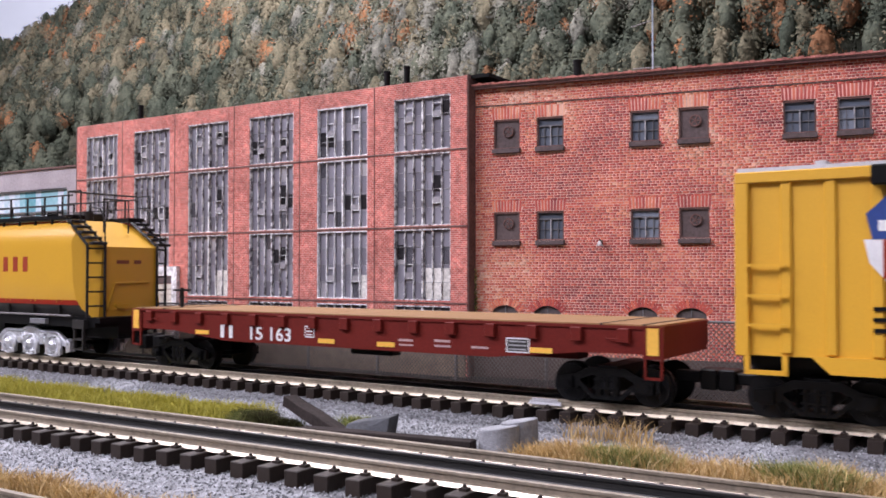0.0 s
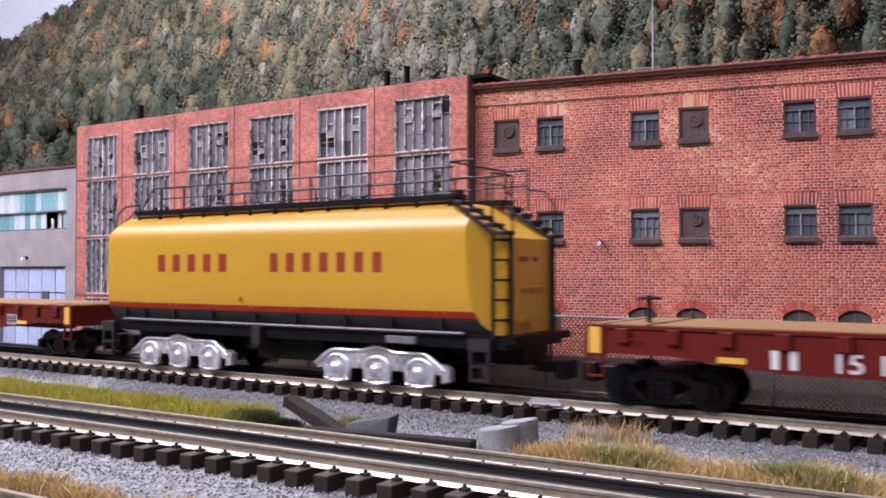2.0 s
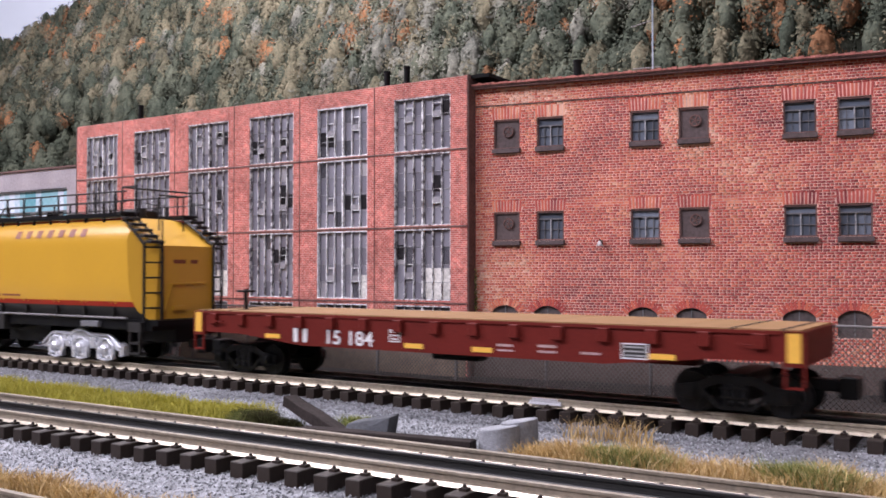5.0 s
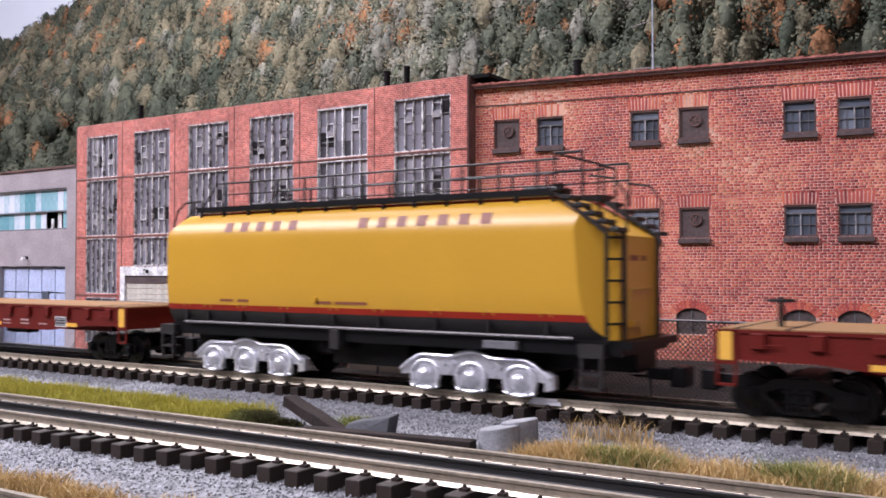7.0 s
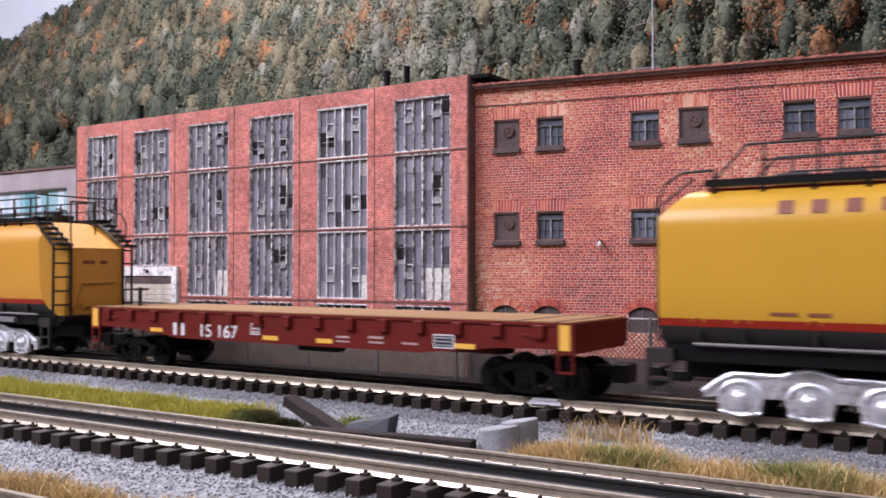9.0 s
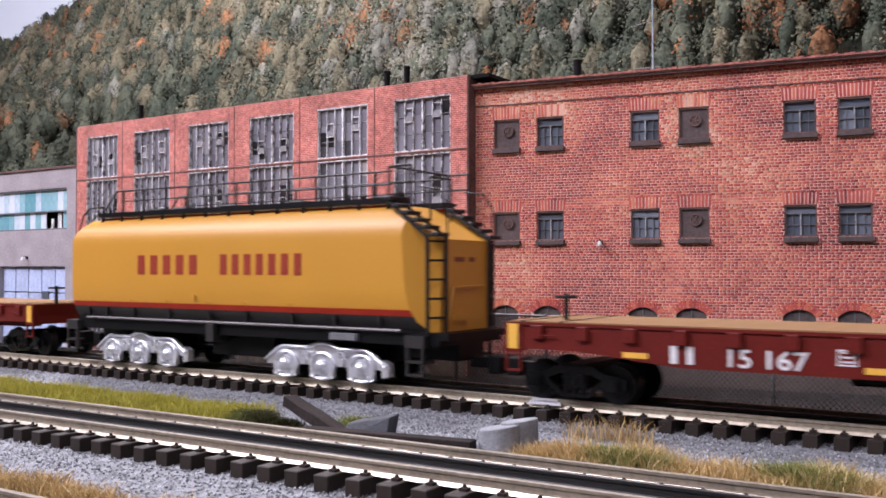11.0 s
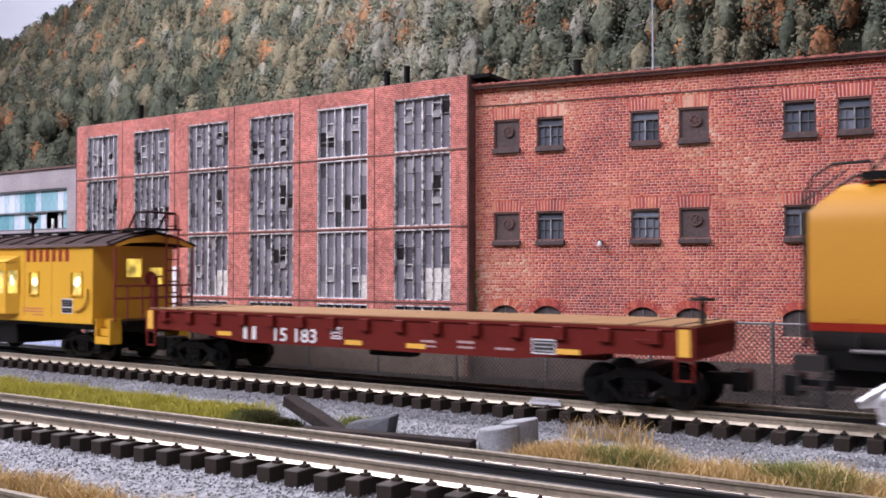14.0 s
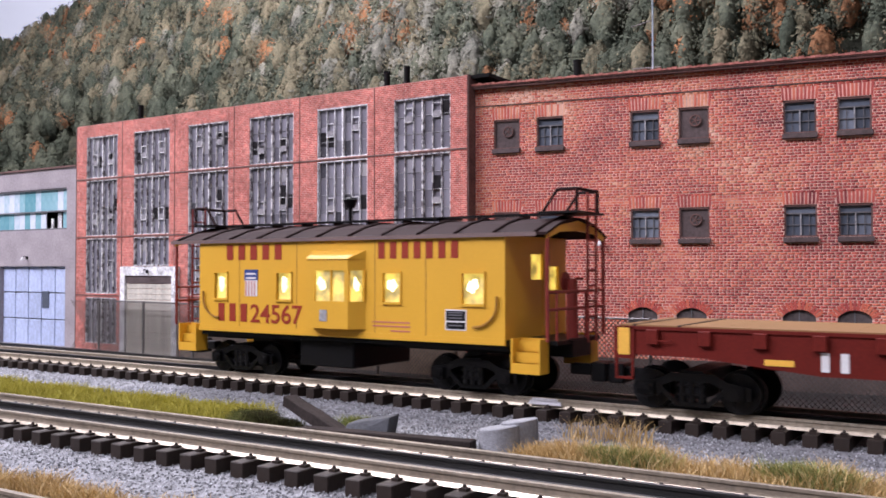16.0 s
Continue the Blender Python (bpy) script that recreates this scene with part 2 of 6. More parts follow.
M_SKY.node_tree.nodes["Principled BSDF"].inputs["Emission Strength"].default_value = 0.40
M_YARD = mat("dark_oily_ground", (0.013, 0.012, 0.011), 0.9, 0, 0.4, 500, 20, 0.4)
M_ROOM = mat("plain_room_paint", (0.26, 0.25, 0.25), 0.9, 0, 0.05, 6, 2, 0)
M_CEIL = mat("white_ceiling_paint", (0.50, 0.50, 0.50), 0.9, 0, 0.04, 6, 2, 0)


# ---- mesh helpers ----
def box(bm, x0, x1, y0, y1, z0, z1):
    v = [bm.verts.new(c) for c in ((x0, y0, z0), (x1, y0, z0), (x1, y1, z0), (x0, y1, z0), (x0, y0, z1), (x1, y0, z1), (x1, y1, z1), (x0, y1, z1))]
    for f in ((3, 2, 1, 0), (4, 5, 6, 7), (0, 1, 5, 4), (1, 2, 6, 5), (2, 3, 7, 6), (3, 0, 4, 7)):
        bm.faces.new([v[i] for i in f])


def holed(bm, a0, a1, z0, z1, holes, lo, hi, axis="y"):
    """One plate in the plane across axis, lo to hi thick, with rectangular holes (a0, a1, z0, z1)."""
    us = sorted({a0, a1, *[h[0] for h in holes], *[h[1] for h in holes]})
    ws = sorted({z0, z1, *[h[2] for h in holes], *[h[3] for h in holes]})
    def full(i, k):
        if not (0 <= i < len(us) - 1 and 0 <= k < len(ws) - 1):
            return False
        u, w = (us[i] + us[i + 1]) / 2, (ws[k] + ws[k + 1]) / 2
        return not any(h[0] < u < h[1] and h[2] < w < h[3] for h in holes)
    made = {}
    def vert(i, k, c):
        if (i, k, c) not in made:
            made[i, k, c] = bm.verts.new((us[i], c, ws[k]) if axis == "y" else (c, us[i], ws[k]))
        return made[i, k, c]
    for i in range(len(us) - 1):
        for k in range(len(ws) - 1):
            if not full(i, k):
                continue
            for c in (lo, hi):
                bm.faces.new((vert(i, k, c), vert(i + 1, k, c), vert(i + 1, k + 1, c), vert(i, k + 1, c)))
            for (di, dk), (p, q) in (((-1, 0), ((i, k), (i, k + 1))), ((1, 0), ((i + 1, k), (i + 1, k + 1))), ((0, -1), ((i, k), (i + 1, k))), ((0, 1), ((i, k + 1), (i + 1, k + 1)))):
                if not full(i + di, k + dk):
                    bm.faces.new((vert(*p, lo), vert(*q, lo), vert(*q, hi), vert(*p, hi)))
    return bm


def boxes(*rows):
    bm = bmesh.new()
    for r in rows:
        box(bm, *r)
    return bm


def cyl(bm, p0, p1, r0, r1=None, n=10):
    p0, p1 = Vector(p0), Vector(p1)
    d = p1 - p0
    m = Matrix.Translation((p0 + p1) / 2) @ d.to_track_quat("Z", "Y").to_matrix().to_4x4()
    bmesh.ops.create_cone(bm, cap_ends=True, segments=n, radius1=r0, radius2=r0 if r1 is None else r1, depth=d.length, matrix=m)


def tube(bm, pts, r, n=6):
    for a, b in zip(pts[:-1], pts[1:]):
        cyl(bm, a, b, r, n=n)


def prism(bm, outline, axis, lo, hi):
    """Extrudes a closed outline of (a, b) along an axis."""
    def at(a, b, c):
        return (c, a, b) if axis == "x" else (a, c, b) if axis == "y" else (a, b, c)
    v0, v1 = [bm.verts.new(at(a, b, lo)) for a, b in outline], [bm.verts.new(at(a, b, hi)) for a, b in outline]
    n = len(outline)
    for i in range(n):
        bm.faces.new((v0[i], v0[(i + 1) % n], v1[(i + 1) % n], v1[i]))
    bm.faces.new(v0[::-1])
    bm.faces.new(v1)


def bevel(bm, w, seg=2):
    bmesh.ops.recalc_face_normals(bm, faces=bm.faces)
    es = [e for e in bm.edges if len(e.link_faces) == 2 and e.calc_face_angle(0) > 0.6]
    bmesh.ops.bevel(bm, geom=es, offset=w, offset_type="OFFSET", segments=seg, affect="EDGES", profile=0.5, clamp_overlap=True)
    return bm


def mesh_of(name, bm, material, smooth=False, crease=40):
    bmesh.ops.recalc_face_normals(bm, faces=bm.faces)
    me = bpy.data.meshes.new(name)
    bm.to_mesh(me)
    bm.free()
    me.materials.append(material)
    if smooth:
        me.shade_smooth()
        me.set_sharp_from_angle(angle=radians(crease))
    return me


def part(name, bm, material, parent=None, label="", smooth=False, at=None, crease=40):
    """One mesh object; under a thing or a part if parent is given."""
    ob = new(name, mesh_of(name, bm, material, smooth, crease))
    ob.parent = parent
    if at is not None:
        ob.matrix_basis = at
    if label:
        ob["label"] = label
    return ob


def piece(name, me, parent, at):
    ob = new(name, me)
    ob.parent = parent
    ob.matrix_basis = at
    return ob


def thing(name, m, label, category, group="", kind=""):
    return tagged_at(new(name), m, label, category, group, kind)


def tagged_at(ob, m, label, category, group="", kind=""):
    ob.matrix_basis = m
    return tagged(ob, label, category, group, kind)


def soup(name, verts, faces, material, label, category):
    """Many small pieces in one mesh, of kind stuff; verts and faces are arrays, all faces of one size."""
    me = bpy.data.meshes.new(name)
    n, k = faces.shape
    me.vertices.add(len(verts))
    me.vertices.foreach_set("co", verts.astype(np.float32).ravel())
    me.loops.add(n * k)
    me.loops.foreach_set("vertex_index", faces.astype(np.int32).ravel())
    me.polygons.add(n)
    me.polygons.foreach_set("loop_start", np.arange(0, n * k, k, dtype=np.int32))
    me.update(calc_edges=True)
    me.validate()
    me.materials.append(material)
    return tagged(new(name, me), label, category, "", "stuff")


def lettering(text, size, wide):
    """A mesh of plain raised characters, wide metres long, standing in the xz plane."""
    c = bpy.data.curves.new("lettering", "FONT")
    c.body, c.size, c.extrude, c.offset = text, size, 0.00008, size * 0.012
    o = bpy.data.objects.new("lettering", c)
    scene.collection.objects.link(o)
    me = bpy.data.meshes.new_from_object(o.evaluated_get(bpy.context.evaluated_depsgraph_get()))
    bpy.data.objects.remove(o)
    bpy.data.curves.remove(c)
    co = np.zeros(len(me.vertices) * 3)
    me.vertices.foreach_get("co", co)
    co = co.reshape(-1, 3)
    w = co[:, 0].max() - co[:, 0].min()
    co[:, 0] = (co[:, 0] - co[:, 0].min()) * wide / w
    co = np.stack([co[:, 0], -co[:, 2], co[:, 1]], 1)
    me.vertices.foreach_set("co", co.ravel())
    me.materials.clear()
    return me


# ---- the table and the room ----
floor = part("floor", boxes((-4.2, 3.8, -2.6, 2.4, -1.02, -1.0)), M_ROOM)
tagged(floor, "plain light painted room floor under the table", "floor", kind="structure")
for nm, r in (("wall_north", (-4.2, 3.8, 2.4, 2.5, -1.0, 1.7)), ("wall_south", (-4.2, 3.8, -2.7, -2.6, -1.0, 1.7)),
              ("wall_west", (-4.3, -4.2, -2.6, 2.4, -1.0, 1.7)), ("wall_east", (3.8, 3.9, -2.6, 2.4, -1.0, 1.7))):
    tagged(part(nm, boxes(r), M_ROOM), "plain light painted room wall", "wall", kind="structure")
tagged(part("ceiling", boxes((-4.2, 3.8, -2.6, 2.4, 1.7, 1.75)), M_CEIL), "plain white painted ceiling", "ceiling", kind="structure")
tagged(part("ground", boxes((-3.6, 3.4, -0.75, 2.0, -0.05, -0.0125)), M_YARD), "dark dusty ground sheet of the railway layout", "ground", kind="structure")
tagged(part("pavement", boxes((-1.6, -0.60, 0.098, 0.30, -0.0127, -0.0118)), M_PAVE), "grey dusty yard pavement behind the fence", "pavement", kind="structure")


# ---- tracks ----
def rail_mesh(x0, x1, material, foot=None):
    prof = [(-0.0027, -0.0042), (0.0027, -0.0042), (0.0021, -0.0030), (0.0005, -0.0027), (0.0005, -0.0013), (0.0010, -0.0010), (0.0010, -0.0001), (0.0007, 0.0), (-0.0007, 0.0),
            (-0.0010, -0.0001), (-0.0010, -0.0010), (-0.0005, -0.0013), (-0.0005, -0.0027), (-0.0021, -0.0030)]
    bm = bmesh.new()
    prism(bm, prof, "x", x0, x1)
    me = mesh_of("rail", bm, material)
    if foot:
        # the sloped foot edge takes a brighter metal, painting in its lit line
        me.materials.append(foot)
        for p in me.polygons:
            if 0.3 < p.normal.z < 0.6 and p.center.z < -0.003:
                p.material_index = 1
    return me


def tie_mesh():
    bm = boxes((-0.0029, 0.0029, -0.0265, 0.0265, -0.0115, -0.0042))
    bevel(bm, 0.0003, 1)
    for y in (-0.0196, -0.0122, 0.0122, 0.0196):
        box(bm, -0.0013, 0.0013, y - 0.0012, y + 0.0012, -0.0042, -0.0033)
        cyl(bm, (0, y, -0.0033), (0, y, -0.0024), 0.0008, 0.0005, 6)
    return mesh_of("tie", bm, M_TIE)


TIE = tie_mesh()
RAIL, WORNRAIL, BLACKRAIL = rail_mesh(-3.2, 3.0, M_RAILBROWN, M_NICKEL), rail_mesh(-3.2, 3.0, M_RAILWORN, M_TANFOOT), rail_mesh(-3.2, 3.0, M_BLACKRAIL)
TRACKS = (("train", -0.0005, 0.016, 0.0116), ("near", -0.1575, 0.033, 0.0121), ("edge", -0.2735, 0.033, 0.0121))


def track(y, slope, pitch, rail, label):
    t = thing("railway_track", pose(-0.25, y, 0, 0, 0, math.degrees(math.atan(slope))), label, "railway track", "tracks", "structure")
    for dy in (-0.0159, 0.0159):
        piece("rail", rail, t, pose(0, dy, 0))
    piece("centre_rail", BLACKRAIL, t, pose(0, 0, 0))["label"] = "blackened centre rail"
    rng = random.Random(3)
    for i in range(-45, 45):
        piece("tie", TIE, t, pose(i * pitch + rng.uniform(-0.0002, 0.0002), rng.uniform(-0.0004, 0.0004), 0, 0, 0, rng.uniform(-0.6, 0.6)))
    bm = bmesh.new()
    for i in list(range(-int(2.9 / pitch), -45)) + list(range(45, int(3.2 / pitch))):
        box(bm, i * pitch - 0.0029, i * pitch + 0.0029, -0.0265, 0.0265, -0.0115, -0.0042)
    tagged(part("far_ties", bm, M_TIE, t), kind="stuff")
    return t


for nm, y, s, p in TRACKS:
    track(y, s, p, WORNRAIL if nm == "train" else RAIL, "three-rail model track with dark ties on grey ballast")


bm = bmesh.new()
prism(bm, [(-3.2, -0.019), (0.36, 0.037), (0.36, 0.045), (-0.70, 0.0975), (-3.2, 0.0975)], "z", -0.0126, -0.0100)
# near-black colour joins dark cinders with the shadow cast by the train
tagged(part("cinder_strip", bm, M_CINDER), "dark cinder strip between the track and the fence, blackened with the train's shadow", "cinders", kind="structure")


def track_y(k, x):
    return TRACKS[k][1] + TRACKS[k][2] * (x + 0.25)


# ballast: a rough bed with loose stones on it
def bed_z(x, y):
    """Height of the stone bed: highest beside the ties, lower between the tracks."""
    d = np.minimum(np.abs(y - track_y(0, x)), np.minimum(np.abs(y - track_y(1, x)), np.abs(y - track_y(2, x))))
    return -0.0095 - 0.0022 * np.clip((d - 0.028) / 0.02, 0, 1)


def ballast():
    rng = np.random.default_rng(5)
    n = 155000
    x = -0.85 + 1.05 * rng.random(n) ** 0.8
    y = rng.uniform(-0.262, 0.034, n)
    keep = (y < 0.03) & ~((np.abs(y - track_y(0, x)) < 0.010)) & ~((np.abs(y - track_y(1, x)) < 0.010)) & (y > -0.26)
    x, y = x[keep], y[keep]
    n = len(x)
    r = rng.uniform(0.00034, 0.00066, n)
    z = bed_z(x, y) + rng.uniform(-0.0002, 0.0004, n)
    base = np.array([(1, 0, 0), (0, 1, 0), (-1, 0, 0), (0, -1, 0), (0, 0, 1), (0, 0, -1)], float)
    v = base[None] * r[:, None, None] * rng.uniform(0.6, 1.25, (n, 6, 1))
    a = rng.uniform(0, 6.28, n)
    b = rng.uniform(-1, 1, n)
    c, s, cb, sb = np.cos(a)[:, None], np.sin(a)[:, None], np.cos(b)[:, None], np.sin(b)[:, None]
    vx, vy, vz = v[..., 0], v[..., 1], v[..., 2]
    vx, vz = vx * cb - vz * sb, vx * sb + vz * cb
    vx, vy = vx * c - vy * s, vx * s + vy * c
    v = np.stack([vx + x[:, None], vy + y[:, None], vz + z[:, None]], 2).reshape(-1, 3)
    f = np.array([(0, 1, 4), (1, 2, 4), (2, 3, 4), (3, 0, 4), (1, 0, 5), (2, 1, 5), (3, 2, 5), (0, 3, 5)])
    f = (f[None] + 6 * np.arange(n)[:, None, None]).reshape(-1, 3)
    return soup("ballast", v, f, M_BALLAST, "loose crushed grey stone ballast between the tracks", "gravel")


ballast()
bm = bmesh.new()
bmesh.ops.create_grid(bm, x_segments=160, y_segments=40, size=0.5)
for v in bm.verts:
    v.co = Vector((-0.15 + v.co.x * 6.4, -0.116 + v.co.y * 0.30, 0))
    v.co.z = float(bed_z(np.array(v.co.x), np.array(v.co.y))) + random.uniform(-0.0002, 0.0002)
for e in [e for e in bm.edges if e.is_boundary]:
    for v in e.verts:
        v.co.z = -0.0127
tagged(part("ballast_bed", bm, M_BED), "grey ballast bed under the three tracks", "ballast", kind="structure")


# grass strips of upright fibres
def grass(name, spots, n, height, lean, material, label, seed):
    """spots: function of the random generator and n giving x, y and a height factor."""
    rng = np.random.default_rng(seed)
    x, y, hf = spots(rng, n)
    z = bed_z(x, y) - 0.0003
    h = height * hf * rng.uniform(0.5, 1.15, n)
    a = rng.uniform(0, 6.28, n)
    w = rng.uniform(0.00013, 0.00026, n)
    lx, ly = lean * h * rng.normal(0, 1, n), lean * h * rng.normal(0, 1, n)
    p = np.stack([x, y, z], 1)
    side = np.stack([np.cos(a) * w, np.sin(a) * w, 0 * w], 1)
    mid = p + np.stack([lx * 0.35, ly * 0.35, h * 0.6], 1)
    tip = p + np.stack([lx, ly, h], 1)
    v = np.stack([p - side, p + side, mid + side * 0.7, mid - side * 0.7, tip + side * 0.2, tip - side * 0.2], 1).reshape(-1, 3)
    f = (np.array([(0, 1, 2, 3), (3, 2, 4, 5)])[None] + 6 * np.arange(n)[:, None, None]).reshape(-1, 4)
    return soup(name, v, f, material, label, "grass")


def strip(x0, x1, ya, yb, half, ragged=0.003):
    """Spots along a strip whose middle runs from ya to yb."""
    def spots(rng, n):
        x = rng.uniform(x0, x1, n)
        u = (x - x0) / (x1 - x0)
        wob = 0.5 + 0.25 * np.sin(x * 90) + 0.25 * np.sin(x * 210 + 1)
        y = ya + (yb - ya) * u + np.clip(rng.normal(0, 0.5, n), -1, 1) * half + ragged * (wob - 0.5)
        return x, y, 0.75 + 0.5 * wob
    return spots


def clumps(centres, spread):
    def spots(rng, n):
        c = np.array(centres)[rng.integers(0, len(centres), n)]
        x, y = c[:, 0] + rng.normal(0, spread, n), c[:, 1] + rng.normal(0, spread * 0.6, n)
        return x, y, c[:, 2] * np.ones(n)
    return spots


grass("green_grass", strip(-0.80, -0.318, -0.094, -0.086, 0.019), 46000, 0.0052, 0.35, M_GREEN, "strip of short yellow-green grass beside the ballast", 1)
grass("dark_moss", clumps([(-0.312, -0.0935, 1.0), (-0.304, -0.0945, 1.1), (-0.296, -0.0955, 1.1), (-0.290, -0.0900, 0.8), (-0.316, -0.0905, 1.3), (-0.307, -0.0900, 1.4), (-0.301, -0.0975, 1.4), (-0.309, -0.0850, 1.1)], 0.0040), 8000, 0.0042, 0.5, M_MOSS, "patch of dark damp moss beside the timber", 8)
grass("straw_grass", strip(-0.165, 0.12, -0.0925, -0.0925, 0.0125), 22000, 0.0080, 0.4, M_STRAW, "tall dry straw-coloured grass between the tracks", 2)
grass("green_weeds", clumps([(-0.312, -0.094, 0.6), (-0.305, -0.098, 0.5), (-0.262, -0.072, 0.5), (-0.128, -0.094, 0.95), (-0.121, -0.097, 0.95), (-0.115, -0.095, 0.9), (-0.068, -0.090, 1.0), (-0.060, -0.093, 1.05), (-0.055, -0.096, 1.0)], 0.0050), 9000, 0.0090, 0.4, M_WEED, "green weeds among dry grass", 3)
grass("dry_tufts", clumps([(-0.165, -0.045, 1.0), (-0.155, -0.044, 1.0), (-0.148, -0.041, 1.1), (-0.14, -0.043, 0.9)], 0.004), 230, 0.009, 0.45, M_STRAW, "sparse dry tufts at the ends of the ties", 4)
grass("edge_grass", strip(-0.34, -0.10, -0.232, -0.222, 0.008), 9000, 0.006, 0.45, M_STRAW, "dry straw-coloured grass on the ballast", 6)


# ---- lineside objects ----
def beam(name, length, w, h, m, material, label, category):
    bm = boxes((0, length, -w / 2, w / 2, 0, h))
    bmesh.ops.subdivide_edges(bm, edges=[e for e in bm.edges if e.calc_length() > length * 0.8], cuts=8)
    for v in bm.verts:
        v.co += Vector((0, random.uniform(-1, 1) * w * 0.04, random.uniform(-1, 1) * h * 0.04))
    return tagged_at(part(name, bevel(bm, 0.0003, 1), material), m, label, category)


top_end, low_end = Vector((-0.2935, -0.0850, -0.0030)), Vector((-0.2490, -0.0945, -0.0155))
beam("timber", (low_end - top_end).length, 0.0072, 0.0052, Matrix.Translation(top_end) @ (low_end - top_end).to_track_quat("X", "Z").to_matrix().to_4x4(), M_PLANK, "dark weathered timber tipped against the grass bank", "timber")
beam("timber", 0.079, 0.0065, 0.0052, pose(-0.2635, -0.1085, -0.0118, 0, 0, 9.5), M_PLANK, "dark weathered timber lying on the ballast", "timber")
bm = boxes((0, 0.021, 0, 0.012, -0.0005, 0.0085))
for v in bm.verts:
    if v.co.z > 0.004:
        v.co.y += 0.004
        v.co.x += 0.0015 if v.co.x < 0.01 else 0.0005
        v.co.z += -0.003 if v.co.x < 0.01 else 0.0008
tagged_at(part("concrete_block", bevel(bm, 0.0004, 1), M_SLATE), pose(-0.2525, -0.0965, -0.0122, 0, 0, 16), "broken dark grey concrete block lying on the ballast", "concrete block")


def footing():
    bm = bmesh.new()
    for x, y, r, h in ((0.0, 0.0, 0.0080, 0.0105), (0.0040, 0.0095, 0.0074, 0.0122)):
        q = bmesh.ops.create_cone(bm, cap_ends=True, segments=24, radius1=r * 1.04, radius2=r, depth=h, matrix=Matrix.Translation((x, y, h / 2)))
        for v in q["verts"]:
            v.co.z += 0.0012 * (v.co.x - x) / r if v.co.z > h * 0.5 else 0
    bevel(bm, 0.0004, 1)
    return part("concrete_footing", bm, M_CONC, smooth=True)


tagged_at(footing(), pose(-0.1795, -0.0860, -0.0125), "pale chipped concrete footing of two joined round piers", "concrete footing")
bm = boxes((-0.008, 0.008, -0.0004, 0.0004, -0.0030, -0.0018), (-0.0085, 0.0085, -0.001, 0.0, -0.0036, -0.0029))
box(bm, -0.0065, 0.0065, -0.0009, 0.0, -0.0016, -0.0006)
j = tagged_at(part("rail_joiner", bm, M_ALU), pose(-0.1935, -0.0185, 0.0008, 0, 0, 0.9), "small bright metal rail joiner clamped to the rail", "rail joiner")


# ---- fence ----
def fence():
    a, b = Vector((-0.7012, 0.1042, -0.0125)), Vector((0.36, 0.034 + 0.013, -0.0125))
    ang = math.degrees(math.atan2(b.y - a.y, b.x - a.x))
    t = thing("chain_link_fence", pose(*a, 0, 0, ang), "grey chain-link fence with round steel posts behind the track", "fence")
    length = (b - a).length
    h = 0.0455
    bm = bmesh.new()
    cyl(bm, (0, 0, 0), (0, 0, h + 0.001), 0.0011, n=8)
    me = mesh_of("post", bm, M_POST, True)
    x = 0.0
    while x < length:
        piece("post", me, t, pose(x, 0.0012, 0))
        x += 0.0655
    bm = bmesh.new()
    cyl(bm, (0, 0.0012, h), (length, 0.0012, h), 0.0007, n=6)
    part("top_rail", bm, M_POST, t)
    step, r = 0.0028, 0.00017
    vs, fs = [], []
    for d in (1, -1):
        for k in range(int(length / step) + 18):
            x0 = k * step - (h if d > 0 else 0)
            p, q = np.array((x0, 0, 0.001)), np.array((x0 + d * 0 + h * 0.95, 0, h)) if d > 0 else np.array((x0 - h * 0.95, 0, h))
            lo, hi = sorted((p[0], q[0]))
            if hi < 0 or lo > length:
                continue
            n = len(vs)
            sx = r * 1.4
            yo = 0.0001 * d
            vs += [(p[0] - sx, yo, p[2]), (p[0] + sx, yo, p[2]), (q[0] + sx, yo, q[2]), (q[0] - sx, yo, q[2]),
                   (p[0] - sx, yo + 2 * r, p[2]), (p[0] + sx, yo + 2 * r, p[2]), (q[0] + sx, yo + 2 * r, q[2]), (q[0] - sx, yo + 2 * r, q[2])]
            fs += [(n, n + 1, n + 2, n + 3), (n + 5, n + 4, n + 7, n + 6), (n + 4, n, n + 3, n + 7), (n + 1, n + 5, n + 6, n + 2)]
    m = soup("mesh", np.array(vs), np.array(fs), M_WIRE, "", "")
    m.parent = t


fence()


# ---- the tall factory ----
BAYS = ((0.0051, 0.0438), (0.0710, 0.0459), (0.1398, 0.0470), (0.2101, 0.0466), (0.2804, 0.0477), (0.3518, 0.0477))
FLOORS = ((0.1445, 0.1825, 3), (0.0915, 0.1425, 4), (0.0390, 0.0893, 4), (-0.006, 0.0355, 3))
TALL = pose(-0.7371, 0.1127, 0, 0, 0, math.degrees(math.atan2(0.0239, 0.9997)))


